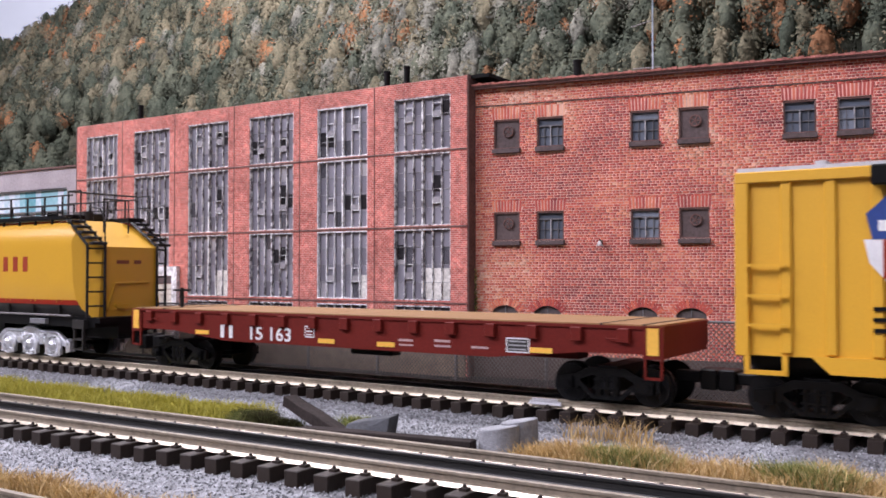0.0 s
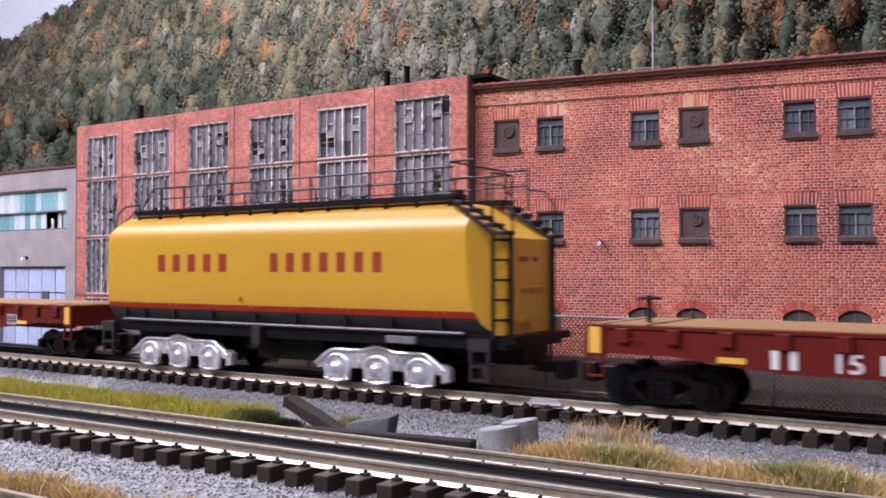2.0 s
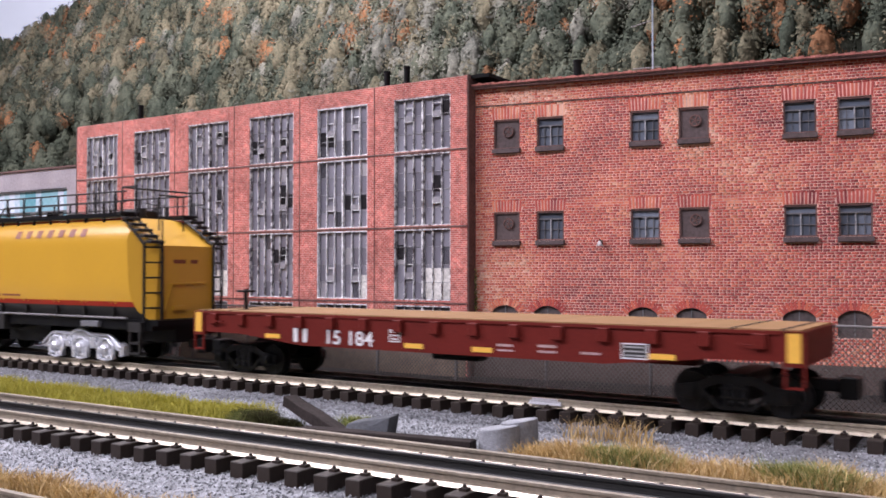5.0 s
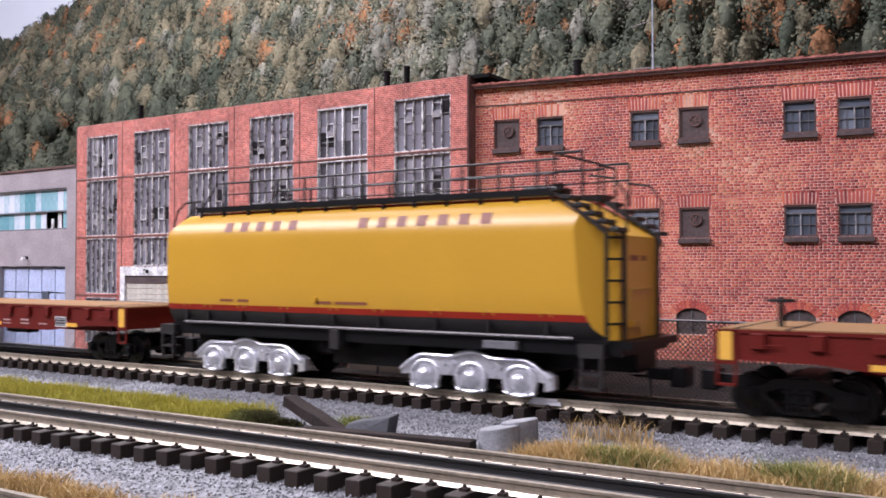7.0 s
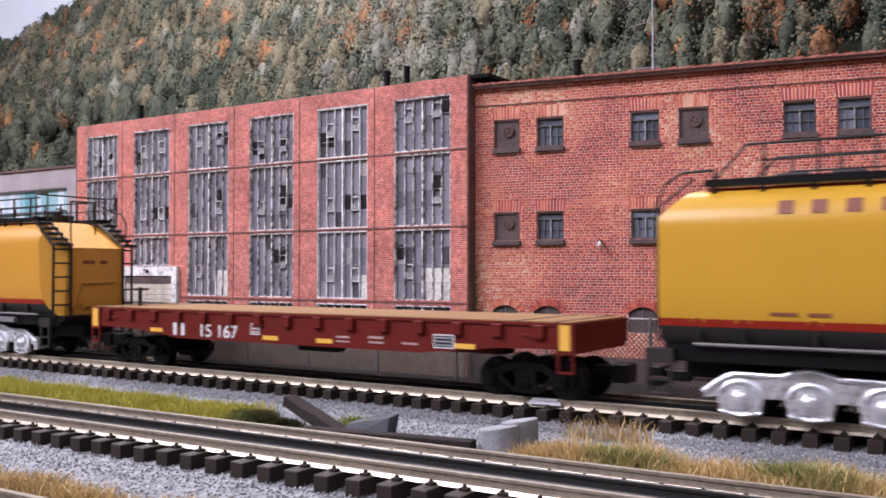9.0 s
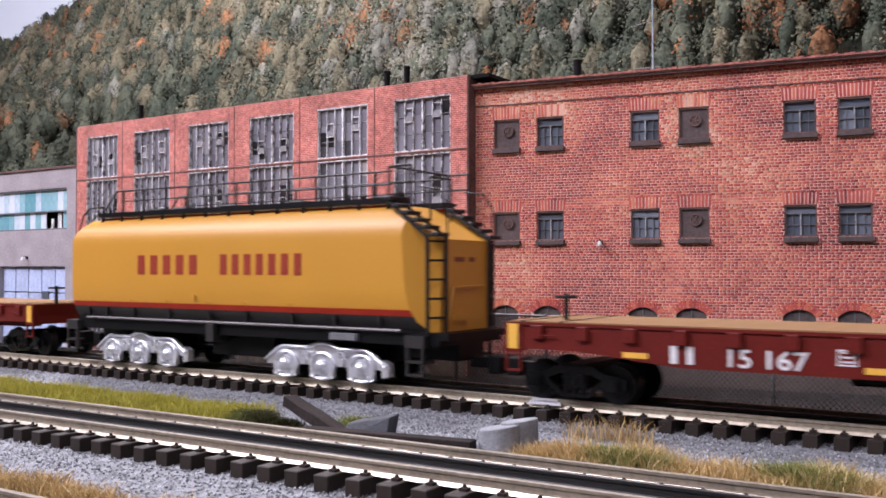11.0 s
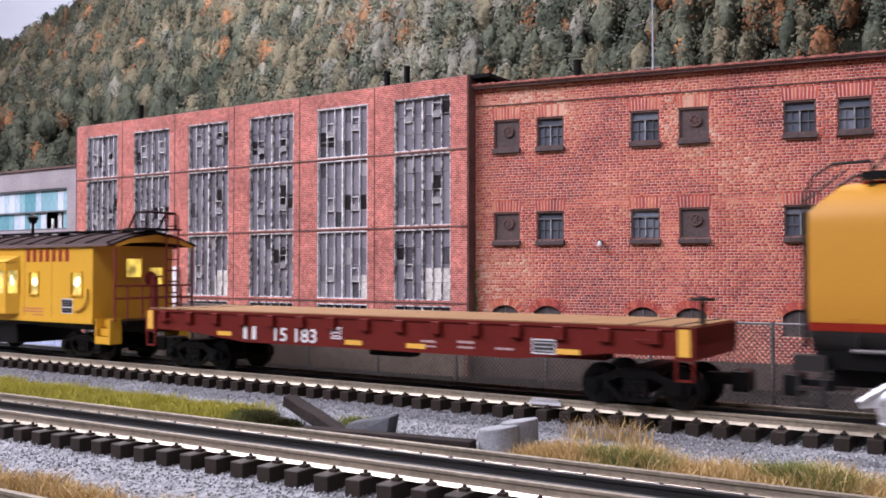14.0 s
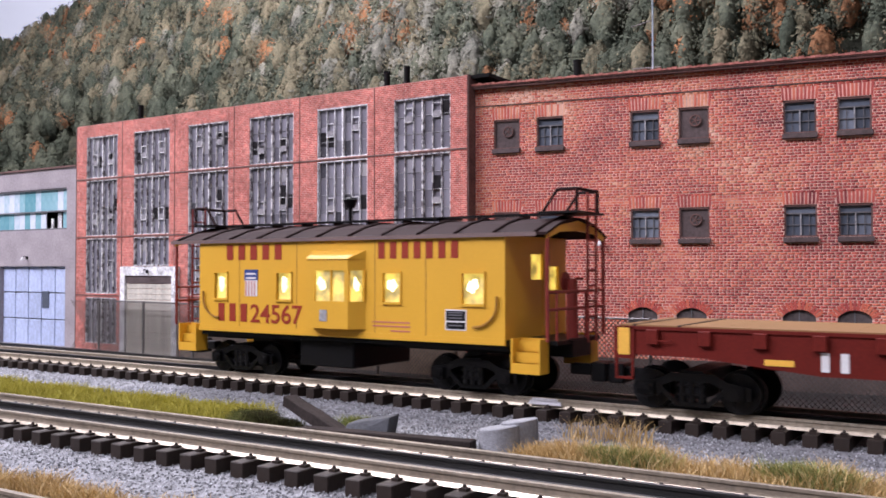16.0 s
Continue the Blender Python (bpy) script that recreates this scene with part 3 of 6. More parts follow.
# (bay, floor): half, height, missing panes beside it
VENTS = {(0, 0): ((0, 0.30, ((1, -0.2),)), (1, 0.30, ((0, 0),))), (1, 0): ((0, 0.38, ((-1, -0.5),)), (1, 0.45, ())), (2, 0): ((0, 0.50, ()), (1, 0.50, ((0, 0.1), (1, 0)))), (3, 0): ((0, 0.22, ((-1, 0), (0, -0.4))), (1, 0.22, ((0, 0.1),))),
         (4, 0): ((0, 0.42, ((-1, -0.6), (0, -0.7))), (1, 0.50, ())), (5, 0): ((0, 0.55, ()), (1, 0.60, ((1, 0.1),))),
         (0, 1): ((0, 0.20, ()), (1, 0.30, ((1, 0.7), (0, -0.3)))), (1, 1): ((0, 0.25, ()), (1, 0.25, ((1, 0), (-1, 0)))), (2, 1): ((1, 0.30, ((0, 0.9),)),), (3, 1): ((0, 0.25, ()), (1, 0.30, ((0, 0), (1, 0.2), (0, 0.9)))),
         (4, 1): ((0, 0.25, ()), (1, 0.25, ((-1, 0.1), (1, 0.1)))), (5, 1): ((1, 0.30, ((0, 0.9),)),),
         (0, 2): ((1, 0.40, ()),), (2, 2): ((0, 0.30, ()),), (3, 2): ((1, 0.45, ((0, 0.6), (-1, 0.4))),), (4, 2): ((0, 0.25, ()), (1, 0.25, ())), (5, 2): ((0, 0.30, ((-1, 1.3),)),)}
# (bay, floor): half, width and height of the board as shares of the window
PALE = {(2, 2): ((1, 0.75, 0.42),), (5, 2): ((1, 0.95, 0.45),), (4, 2): ((1, 0.3, 0.35),)}


def tall_factory():
    b = thing("factory", TALL, "tall red-brick factory with tall grimy multi-pane windows", "factory building")
    top, s0, s1, deep, base = 0.1935, -0.0085, 0.4126, 0.10, -0.0126
    holes = [(x, x + w, z0, z1) for x, w in BAYS for z0, z1, n in FLOORS]
    part("wall", holed(bmesh.new(), s0, s1, base, top, holes, 0, 0.012), M_BRICKFINE, b)
    for r in ((s0, s0 + 0.01, 0.012, deep, base, top - 0.002), (s1 - 0.01, s1, 0.012, deep, base, top - 0.002), (s0, s1, deep, deep + 0.01, base, top - 0.002)):
        part("wall", boxes(r), M_BRICKFINE, b)
    part("roof", boxes((s0 + 0.002, s1 + 0.0155, 0.004, deep + 0.008, top - 0.0018, top + 0.0007)), M_TARBLACK, b, "black felt roof")
    part("corner_pipe", boxes((s1 + 0.0002, s1 + 0.0011, 0.0005, 0.014, base, top + 0.0005)), M_DARKTRIM, b, "sooty dark corner strip")
    part("corner_pipe", boxes((s0 - 0.0022, s0 - 0.0002, 0.0005, 0.014, base, top - 0.001)), M_DARKTRIM, b)
    # ledges across the front under each row of windows
    for z in (0.1435, 0.0905, 0.0375):
        part("ledge", boxes((s0, s1, -0.0007, 0.0, z - 0.0005, z + 0.0004)), M_DARKTRIM, b, "thin dark stained ledge")
    # vertical joints in the piers
    for i in range(1, 6):
        x = BAYS[i - 1][0] + BAYS[i - 1][1] + 0.0062
        part("joint", boxes((x, x + 0.0005, -0.0003, 0.0, base, top)), M_DARKTRIM, b)
    rng = random.Random(11)
    pane_me = mesh_of("pane", boxes((0.03, 0.97, 0.0, 0.0005, 0.02, 0.98)), M_PANE)
    for k, (x, w) in enumerate(BAYS):
        for level, (z0, z1, rows) in enumerate(FLOORS):
            if k == 1 and z0 == 0.0390:
                z0 = 0.0642
                rows = 2
            if k == 1 and z0 < 0:
                continue
            win = part("window", boxes((x, x + 0.0008, 0.0004, 0.004, z0, z1), (x + w - 0.0008, x + w, 0.0004, 0.004, z0, z1), (x + w / 2 - 0.0006, x + w / 2 + 0.0006, 0.0008, 0.004, z0, z1),
                                       (x, x + w, 0.0002, 0.004, z1 - 0.0010, z1), (x, x + w, 0.0002, 0.004, z0, z0 + 0.0008)), M_SASH if k == 4 else M_PEEL, b, "tall steel window with peeling white frame")
            half = (w / 2 - 0.0014)
            bars = bmesh.new()
            for h in (0, 1):
                xa = x + 0.0008 + h * (w / 2 - 0.0002)
                for c in (1, 2):
                    xx = xa + half * c / 3
                    box(bars, xx - 0.00026, xx + 0.00026, 0.0014, 0.0034, z0 + 0.0008, z1 - 0.0010)
            part("muntin", bars, M_SASH if k == 4 or (k == 0 and z0 > 0.1) else M_PEEL, win, "peeling glazing bars")
            bars = bmesh.new()
            for r in range(1, rows):
                zz = z0 + (z1 - z0) * r / rows
                box(bars, x + 0.0008, x + w - 0.0008, 0.0025, 0.0034, zz - 0.0002, zz + 0.0002)
            part("transom", bars, M_SASHDULL, win)
            for h in (0, 1):
                xa = x + 0.0008 + h * (w / 2 - 0.0002)
                for c in range(3):
                    for r in range(rows):
                        ph = (z1 - z0) / rows
                        piece("pane", pane_me, win, Matrix.Translation((xa + half * c / 3, 0.0030 + rng.uniform(0, 0.0002), z0 + r * ph)) @ Matrix.Rotation(radians(rng.uniform(-0.6, 0.6)), 4, "Z") @ Matrix.Diagonal((half / 3, 1, ph, 1)))
            # opening sashes; dark sheets over some neighbouring panes paint the gloom of missing glass
            for h, up, gone in VENTS.get((k, level), ()):
                xa = x + 0.0008 + h * (w / 2 - 0.0002) + half / 3
                zz = z0 + (z1 - z0) * up
                vw, vh = half / 3, 0.0105
                sash = part("vent_sash", boxes((xa, xa + 0.0006, 0.0010, 0.0020, zz, zz + vh), (xa + vw - 0.0006, xa + vw, 0.0010, 0.0020, zz, zz + vh), (xa, xa + vw, 0.0010, 0.0020, zz, zz + 0.0006),
                                               (xa, xa + vw, 0.0010, 0.0020, zz + vh - 0.0006, zz + vh)), M_SASH if k in (1, 4) else M_PEEL, win, "small opening sash")
                part("sash_glass", boxes((xa + 0.0007, xa + vw - 0.0007, 0.0013, 0.0016, zz + 0.0007, zz + vh * 0.45)), M_DUSTY, sash, "dusty lower glass")
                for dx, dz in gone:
                    part("gloom_pane", boxes((xa + dx * vw + 0.0003, xa + dx * vw + vw - 0.0003, 0.0027, 0.0029, zz + dz * vh, zz + dz * vh + vh)), M_HOLE, win, "dark sheet painted as the gloom of a missing pane")
            for h, wide, high in PALE.get((k, level), ()):
                xa = x + 0.0012 + h * (w / 2 - 0.0002)
                part("pale_board", boxes((xa + half * (0.98 - wide), xa + half * 0.96, 0.0027, 0.0029, z0 + 0.001, z0 + (z1 - z0) * high)), M_BOARD, win, "pale board behind the glazing bars")
            # black sheet standing in for the unlit room behind the panes
            part("painted_gloom", boxes((x, x + w, 0.0052, 0.0060, z0, z1)), M_BLACK, win)
    part("plinth", boxes((0.1330, s1 - 0.001, -0.0012, 0.0, base, 0.0125)), M_PLINTH, b, "dusty beige plinth")
    # roller door in a white portal
    d = part("loading_door", boxes((0.0577, 0.0640, -0.0035, 0.0, -0.0125, 0.0555), (0.1240, 0.1303, -0.0035, 0.0, -0.0125, 0.0555), (0.0577, 0.1303, -0.0035, 0.0, 0.0555, 0.0635)), M_SASH, b, "white-painted door surround")
    slat = mesh_of("slat", bevel(boxes((0.0641, 0.1239, -0.0018, -0.0006, 0.0001, 0.0046)), 0.0004, 1), mat("flaking_white_slat", (0.62, 0.58, 0.50), 0.8, 0, 0.35, 300, 70, rand=0.2))
    for i in range(13):
        piece("slat", slat, d, pose(0, 0, -0.0125 + i * 0.0047))
    # dark strip across the top slats paints the shade under the lintel
    part("lintel_shadow_board", boxes((0.0641, 0.1239, -0.0022, -0.0004, 0.0488, 0.0552)), M_VENT, d)
    return b


tall_factory()


def stack(name, m, r, h, label):
    bm = bmesh.new()
    cyl(bm, (0, 0, 0), (0, 0, h), r, n=16)
    cyl(bm, (0, 0, h - 0.0012), (0, 0, h + 0.0004), r * 1.12, n=16)
    cyl(bm, (0, 0, 0), (0, 0, 0.001), r * 1.5, n=16)
    return tagged_at(part(name, bm, M_TARBLACK, smooth=True), m, label, "roof vent", "roof stacks")


for s, h in ((0.0725, 0.0115), (0.3415, 0.0100), (0.3590, 0.0118)):
    stack("roof_stack", TALL @ pose(s, 0.006, 0.1940), 0.0022, h + 0.001, "short black pipe stack on a flat factory roof")


def wall_lamp(m, label):
    bm = bmesh.new()
    box(bm, -0.0012, 0.0012, -0.0012, 0.0, -0.0012, 0.0016)
    tube(bm, [(0, -0.001, 0.001), (0, -0.003, 0.002), (0, -0.005, 0.001)], 0.0004)
    t = tagged_at(part("wall_lamp", bm, M_IRON), m, label, "wall lamp", "wall lamps")
    bm = bmesh.new()
    cyl(bm, (0, -0.005, -0.0022), (0, -0.005, 0.0012), 0.0022, 0.0007, 12)
    part("shade", bm, M_SASH, t, "white shade")
    return t


wall_lamp(TALL @ pose(0.0940, -0.0035, 0.0590), "small wall lamp with white shade above a loading door")
wall_lamp(TALL @ pose(-0.0871, 0.002, 0.0721), "small wall lamp with white shade above a garage door")


# ---- the rendered garage at the far end ----
def garage():
    b = thing("garage_building", TALL, "low grey-lilac rendered garage with curtained ribbon window", "garage")
    s0, s1, top, base = -0.34, -0.0108, 0.1570, -0.0126
    doors = ((-0.1330, -0.0275), (-0.28, -0.16))
    bm = boxes((s0, s1, 0.002, 0.014, 0.1385, top), (s0, s1, 0.002, 0.014, 0.0640, 0.0990), (-0.0262, s1, 0.002, 0.014, 0.0990, 0.1385), (-0.0275, s1, 0.002, 0.014, base, 0.0640),
               (-0.16, -0.1330, 0.002, 0.014, base, 0.0640), (s0, -0.28, 0.002, 0.014, base, 0.0640), (s0, -0.30, 0.002, 0.014, 0.0990, 0.1385), (s0, s1, 0.10, 0.11, base, top))
    part("wall", bm, M_STUCCO, b)
    part("roof", boxes((s0 - 0.002, s1, 0.0, 0.112, top, top + 0.0016)), M_DARKTRIM, b, "dark roof edge")
    w = part("ribbon_window", boxes((-0.30, -0.0262, 0.003, 0.006, 0.1370, 0.1385), (-0.30, -0.0262, 0.003, 0.006, 0.0990, 0.1003), (-0.30, -0.0262, 0.003, 0.006, 0.1160, 0.1172), (-0.0275, -0.0262, 0.003, 0.006, 0.0990, 0.1385)), M_SASHDARK, b, "ribbon window with teal curtains")
    me = mesh_of("pane", boxes((0, 0.0085, 0.0055, 0.0062, 0.1172, 0.1370)), M_TEAL)
    me2 = mesh_of("pane", boxes((0, 0.0085, 0.0055, 0.0062, 0.1003, 0.1160)), M_TEAL)
    for i in range(31):
        piece("pane", me, w, pose(-0.0362 - i * 0.0087, 0, 0))
        if i not in (1, 2, 3):
            piece("pane", me2, w, pose(-0.0362 - i * 0.0087, 0, 0))
    # black sheet colours the missing panes as an unlit room
    part("painted_gloom", boxes((-0.30, -0.0262, 0.012, 0.013, 0.099, 0.1385)), M_BLACK, w)
    part("torn_curtain", boxes((-0.0475, -0.0415, 0.0075, 0.0085, 0.1003, 0.1150), (-0.0575, -0.0545, 0.0075, 0.0085, 0.1003, 0.1100)), M_SASH, w, "torn white curtain")
    for a, c in doors:
        d = part("garage_door", boxes((a, c, 0.0075, 0.009, base, 0.0640)), M_SASHDARK, b, "pale blue panelled garage door")
        n, rows = 5, 3
        pw, ph = (c - a) / n, (0.0640 - base) / rows
        me = mesh_of("panel", bevel(boxes((0.0005, pw - 0.0005, 0.0060, 0.0076, 0.0005, ph - 0.0005)), 0.0004, 1), M_DOORBLUE)
        for i in range(n):
            for j2 in range(rows):
                piece("panel", me, d, pose(a + i * pw, 0, base + j2 * ph))
        part("door_window", boxes((c - 0.040, c - 0.030, 0.0052, 0.0062, 0.024, 0.040)), M_DARKPANE, d, "small dark door window")
    return b


garage()


# ---- the brick warehouse ----
WARE = pose(-0.3246, 0.1285, 0, 0, 0, math.degrees(math.atan2(0.193, 0.9812)))
WINS = [(x, z0, z1) for z0, z1 in ((0.1430, 0.1630), (0.0803, 0.0997)) for x in (0.0150, 0.0455, 0.1082, 0.1387, 0.2008, 0.2310)]
ARCHES = (0.0135, 0.0432, 0.1062, 0.1365, 0.1995, 0.2300)
WW = 0.0186


def warehouse():
    b = thing("warehouse", WARE, "old red-brick warehouse with small paired windows and brick cornice", "warehouse building")
    base, top, s0, s1 = -0.0126, 0.1882, -0.004, 0.60
    # core wall behind the brick face, in strips between the openings
    holes = [(x, x + WW, z0, z1) for x, z0, z1 in WINS] + [(x, x + WW, 0.020, 0.0366) for x in ARCHES]
    wall = holed(bmesh.new(), s0, s1, base, top, holes, 0.004, 0.014)
    for r in ((s0, s0 + 0.01, 0.014, 0.12, base, top - 0.003), (s1 - 0.01, s1, 0.014, 0.12, base, top - 0.003), (s0, s1, 0.12, 0.13, base, top - 0.003)):
        part("wall", boxes(r), M_TRIM, b)
    w = part("wall", wall, M_MORTAR, b, "pale mortar between red bricks")
    part("roof", boxes((s0, s1, 0.006, 0.128, top - 0.002, top - 0.0006)), M_TARBLACK, b, "black felt roof")
    part("cornice", boxes((s0, s1, -0.0006, 0.004, 0.1846, 0.1858), (s0, s1, -0.0014, 0.004, 0.1858, 0.1866)), M_DARKTRIM, b, "sooty stepped cornice")
    cap = bmesh.new()
    for i in range(int((s1 - s0) / 0.0031)):
        xx = s0 + i * 0.0031
        box(cap, xx + 0.00012, xx + 0.0030, -0.0022 + 0.0003 * ((i * 7) % 5) / 5, 0.004, 0.1866, top - 0.0003 * ((i * 11) % 3))
    tagged(part("cornice_bricks", cap, M_TRIM, b, "weathered bricks capping the wall"), kind="stuff")
    # dark brown strip paints the thin shadow line below the cornice
    part("string_course", boxes((s0, s1, 0.0033, 0.004, 0.1726, 0.1733)), M_SHADEBROWN, b, "thin string course coloured as a dark shadow line")
    # plinth colour holds the shade that lies behind and below the wagons
    part("plinth", boxes((s0, 0.45, 0.0015, 0.004, base, 0.0035)), M_SHADEBROWN, b, "plinth darkened with the shade beneath the wagons")
    # bricks: courses in running bond, cut round windows, lintels and arches
    course, length, joint = 0.00178, 0.0044, 0.00045
    rng = random.Random(21)
    big = []
    zc, row = base, 0
    while zc < 0.1845:
        x = s0 - (length / 2 if row % 2 else 0) - rng.uniform(0, 0.0006)
        while x < 0.30:
            ln = length * (1.0 if row % 3 else 0.52)
            x0, x1, z0, z1 = x + joint / 2, x + ln - joint / 2, zc + joint / 2, zc + course - joint / 2
            x += ln
            pieces = [(max(x0, s0), x1)]
            for wx, a, c in [(q, a, c + 0.0064) for q, a, c in WINS] + [(q, 0.020, 0.0366) for q in ARCHES]:
                lo, hi = wx - (0.0012 if z0 > c - 0.007 else 0.0), wx + WW + (0.0012 if z0 > c - 0.007 else 0.0)
                a2 = a - 0.0030 if c > 0.06 else a
                if z1 > a2 and z0 < c:
                    nxt = []
                    for p, q in pieces:
                        if q <= lo or p >= hi:
                            nxt.append((p, q))
                        else:
                            if p < lo - 0.0006:
                                nxt.append((p, lo))
                            if q > hi + 0.0006:
                                nxt.append((hi, q))
                    pieces = nxt
            for p, q in pieces:
                if q - p > 0.0005:
                    big.append((p, q, rng.uniform(0.00384, 0.00394), z0, z1))
        zc += course
        row += 1
    # lintel soldiers over the windows and arch rings over the cellar lights
    solid = bmesh.new()
    for wx, a, c in WINS:
        for i in range(10):
            u = (i + 0.5) / 10 - 0.5
            x = wx + WW / 2 + u * (WW + 0.0022)
            box(solid, x - 0.00070, x + 0.00070, 0.00376 + rng.uniform(0, 0.00012), 0.0045, c + 0.0002, c + 0.0080)
            for v in list(solid.verts)[-8:]:
                if v.co.z > c + 0.003:
                    v.co.x += u * 0.0012
    for wx in ARCHES:
        for i in range(13):
            t = radians(140 - i * 100 / 12)
            cx, cz, r = wx + WW / 2, 0.0245, 0.0125
            q = bmesh.ops.create_cube(solid, size=1, matrix=Matrix.Translation((cx + r * 1.16 * math.cos(t), 0.0039, cz + r * 1.16 * math.sin(t))) @ Matrix.Rotation(math.pi / 2 - t, 4, "Y") @ Matrix.Diagonal((0.00160, 0.0006, 0.0050, 1)))
    part("lintel_bricks", solid, M_BRICKS, w)["kind"] = "stuff"
    # window units
    for i, (x, z0, z1) in enumerate(WINS):
        k = i % 6
        win = part("window", boxes((x, x + 0.0010, 0.0045, 0.007, z0, z1), (x + WW - 0.0010, x + WW, 0.0045, 0.007, z0, z1), (x, x + WW, 0.0045, 0.007, z1 - 0.0012, z1), (x, x + WW, 0.0045, 0.007, z0, z0 + 0.0008)), M_DARKTRIM, b,
                   "small window boarded with a round vent fan" if k in (0, 3) else "small dark steel window")
        part("sill", bevel(boxes((x - 0.0006, x + WW + 0.0006, 0.0012, 0.0062, z0 - 0.0034, z0 - 0.0002)), 0.0003, 1), M_VENT, win, "dark stained window sill")
        # black sheet behind the glass in place of the room's darkness
        part("gloom_sheet", boxes((x + 0.0008, x + WW - 0.0008, 0.0095, 0.0100, z0, z1)), M_BLACK, win)
        if k in (0, 3):
            part("vent_board", boxes((x + 0.001, x + WW - 0.001, 0.0058, 0.0068, z0 + 0.0008, z1 - 0.001)), M_VENT, win, "rusty brown board")
            bm = bmesh.new()
            c = (x + WW * 0.55, 0.0052, z0 + 0.0115)
            cyl(bm, (c[0], 0.0048, c[2]), (c[0], 0.0060, c[2]), 0.0035, n=20)
            part("fan", bm, M_CELLAR, win, "round rusty fan")
            bm = bmesh.new()
            for q in range(16):
                a0, a1 = q * math.pi / 8, (q + 1) * math.pi / 8
                tube(bm, [(c[0] + 0.0034 * math.cos(a0), 0.0047, c[2] + 0.0034 * math.sin(a0)), (c[0] + 0.0034 * math.cos(a1), 0.0047, c[2] + 0.0034 * math.sin(a1))], 0.0005)
            part("fan_ring", bm, M_DARKTRIM, win)
            bm = bmesh.new()
            for q in range(5):
                a = q * 1.2566
                tube(bm, [(c[0], 0.0046, c[2]), (c[0] + 0.003 * math.cos(a), 0.0046, c[2] + 0.003 * math.sin(a))], 0.0004)
            part("fan_blade", bm, M_DARKTRIM, win)
        else:
            me = mesh_of("pane", boxes((0, 1, 0, 0.0005, 0, 1)), M_DARKPANE)
            part("muntin", boxes((x + WW / 2 - 0.0004, x + WW / 2 + 0.0004, 0.0050, 0.0066, z0 + 0.001, z0 + 0.0140)), M_SASHDULL, win, "pale glazing bar")
            part("glazing_bar", boxes((x + 0.001, x + WW - 0.001, 0.0056, 0.0065, z0 + 0.0070, z0 + 0.0075), (x + WW / 4, x + WW / 4 + 0.0004, 0.0056, 0.0065, z0 + 0.001, z0 + 0.0138), (x + WW * 0.75, x + WW * 0.75 + 0.0004, 0.0056, 0.0065, z0 + 0.001, z0 + 0.0138)), M_SASHDARK, win)
            part("transom", boxes((x + 0.001, x + WW - 0.001, 0.0050, 0.0066, z0 + 0.0137, z0 + 0.0145)), M_SASHDARK, win)
            for (xa, xb, za, zb) in ((x + 0.001, x + WW / 2 - 0.0004, z0 + 0.0008, z0 + 0.0138), (x + WW / 2 + 0.0004, x + WW - 0.001, z0 + 0.0008, z0 + 0.0138), (x + 0.001, x + WW - 0.001, z0 + 0.0145, z1 - 0.0012)):
                piece("pane", me, win, Matrix.Translation((xa, 0.0066, za)) @ Matrix.Diagonal((xb - xa, 1, zb - za, 1)))
    for x in ARCHES:
        bm = bmesh.new()
        n = 10
        out = [(x, 0.020), (x + WW, 0.020)] + [(x + WW / 2 + (WW / 2) * math.cos(math.pi * q / n), 0.0315 + 0.0055 * math.sin(math.pi * q / n)) for q in range(n + 1)]
        prism(bm, out, "y", 0.0058, 0.0066)
        win = part("cellar_window", bm, M_CELLAR, b, "arched cellar light with dusty brown glass")
        part("muntin", boxes((x + WW / 2 - 0.0003, x + WW / 2 + 0.0003, 0.0050, 0.0057, 0.020, 0.0365)), M_SASHDARK, win)
    # brick pieces last
    near = [q for q in big if 0.1275 < q[0] < 0.1385 or (0.02 < q[0] < 0.24 and 0.100 < q[3] < 0.114)][:300]
    chosen = set(near)
    rest = [q for q in big if q not in chosen]
    unit = mesh_of("brick", boxes((0, 1, 0, 0.002, 0, course - joint)), M_BRICK)
    for p, q, y, z0, z1 in near:
        piece("brick", unit, w, Matrix.Translation((p, y, z0)) @ Matrix.Diagonal((q - p, 1, 1, 1)))
    arr = np.array(rest)
    n = len(arr)
    p, q, y, z0, z1 = arr.T
    o = np.full(n, 0.0045)
    v = np.stack([np.stack(c, 1) for c in ((p, y, z0), (q, y, z0), (q, y, z1), (p, y, z1), (p, o, z0), (q, o, z0), (q, o, z1), (p, o, z1))], 1).reshape(-1, 3)
    f = (np.array([(0, 1, 2, 3), (0, 4, 5, 1), (1, 5, 6, 2), (2, 6, 7, 3), (3, 7, 4, 0)])[None] + 8 * np.arange(n)[:, None, None]).reshape(-1, 4)
    rows = soup("brickwork", v, f, M_BRICKS, "", "")
    rows.parent = w
    return b


warehouse()
wall_lamp(WARE @ pose(0.0890, 0.0032, 0.0780), "small wall lamp with white shade on a brick wall")
stack("roof_stack", WARE @ pose(0.0723, 0.009, 0.1870), 0.0026, 0.0130, "short black pipe stack on a flat warehouse roof")


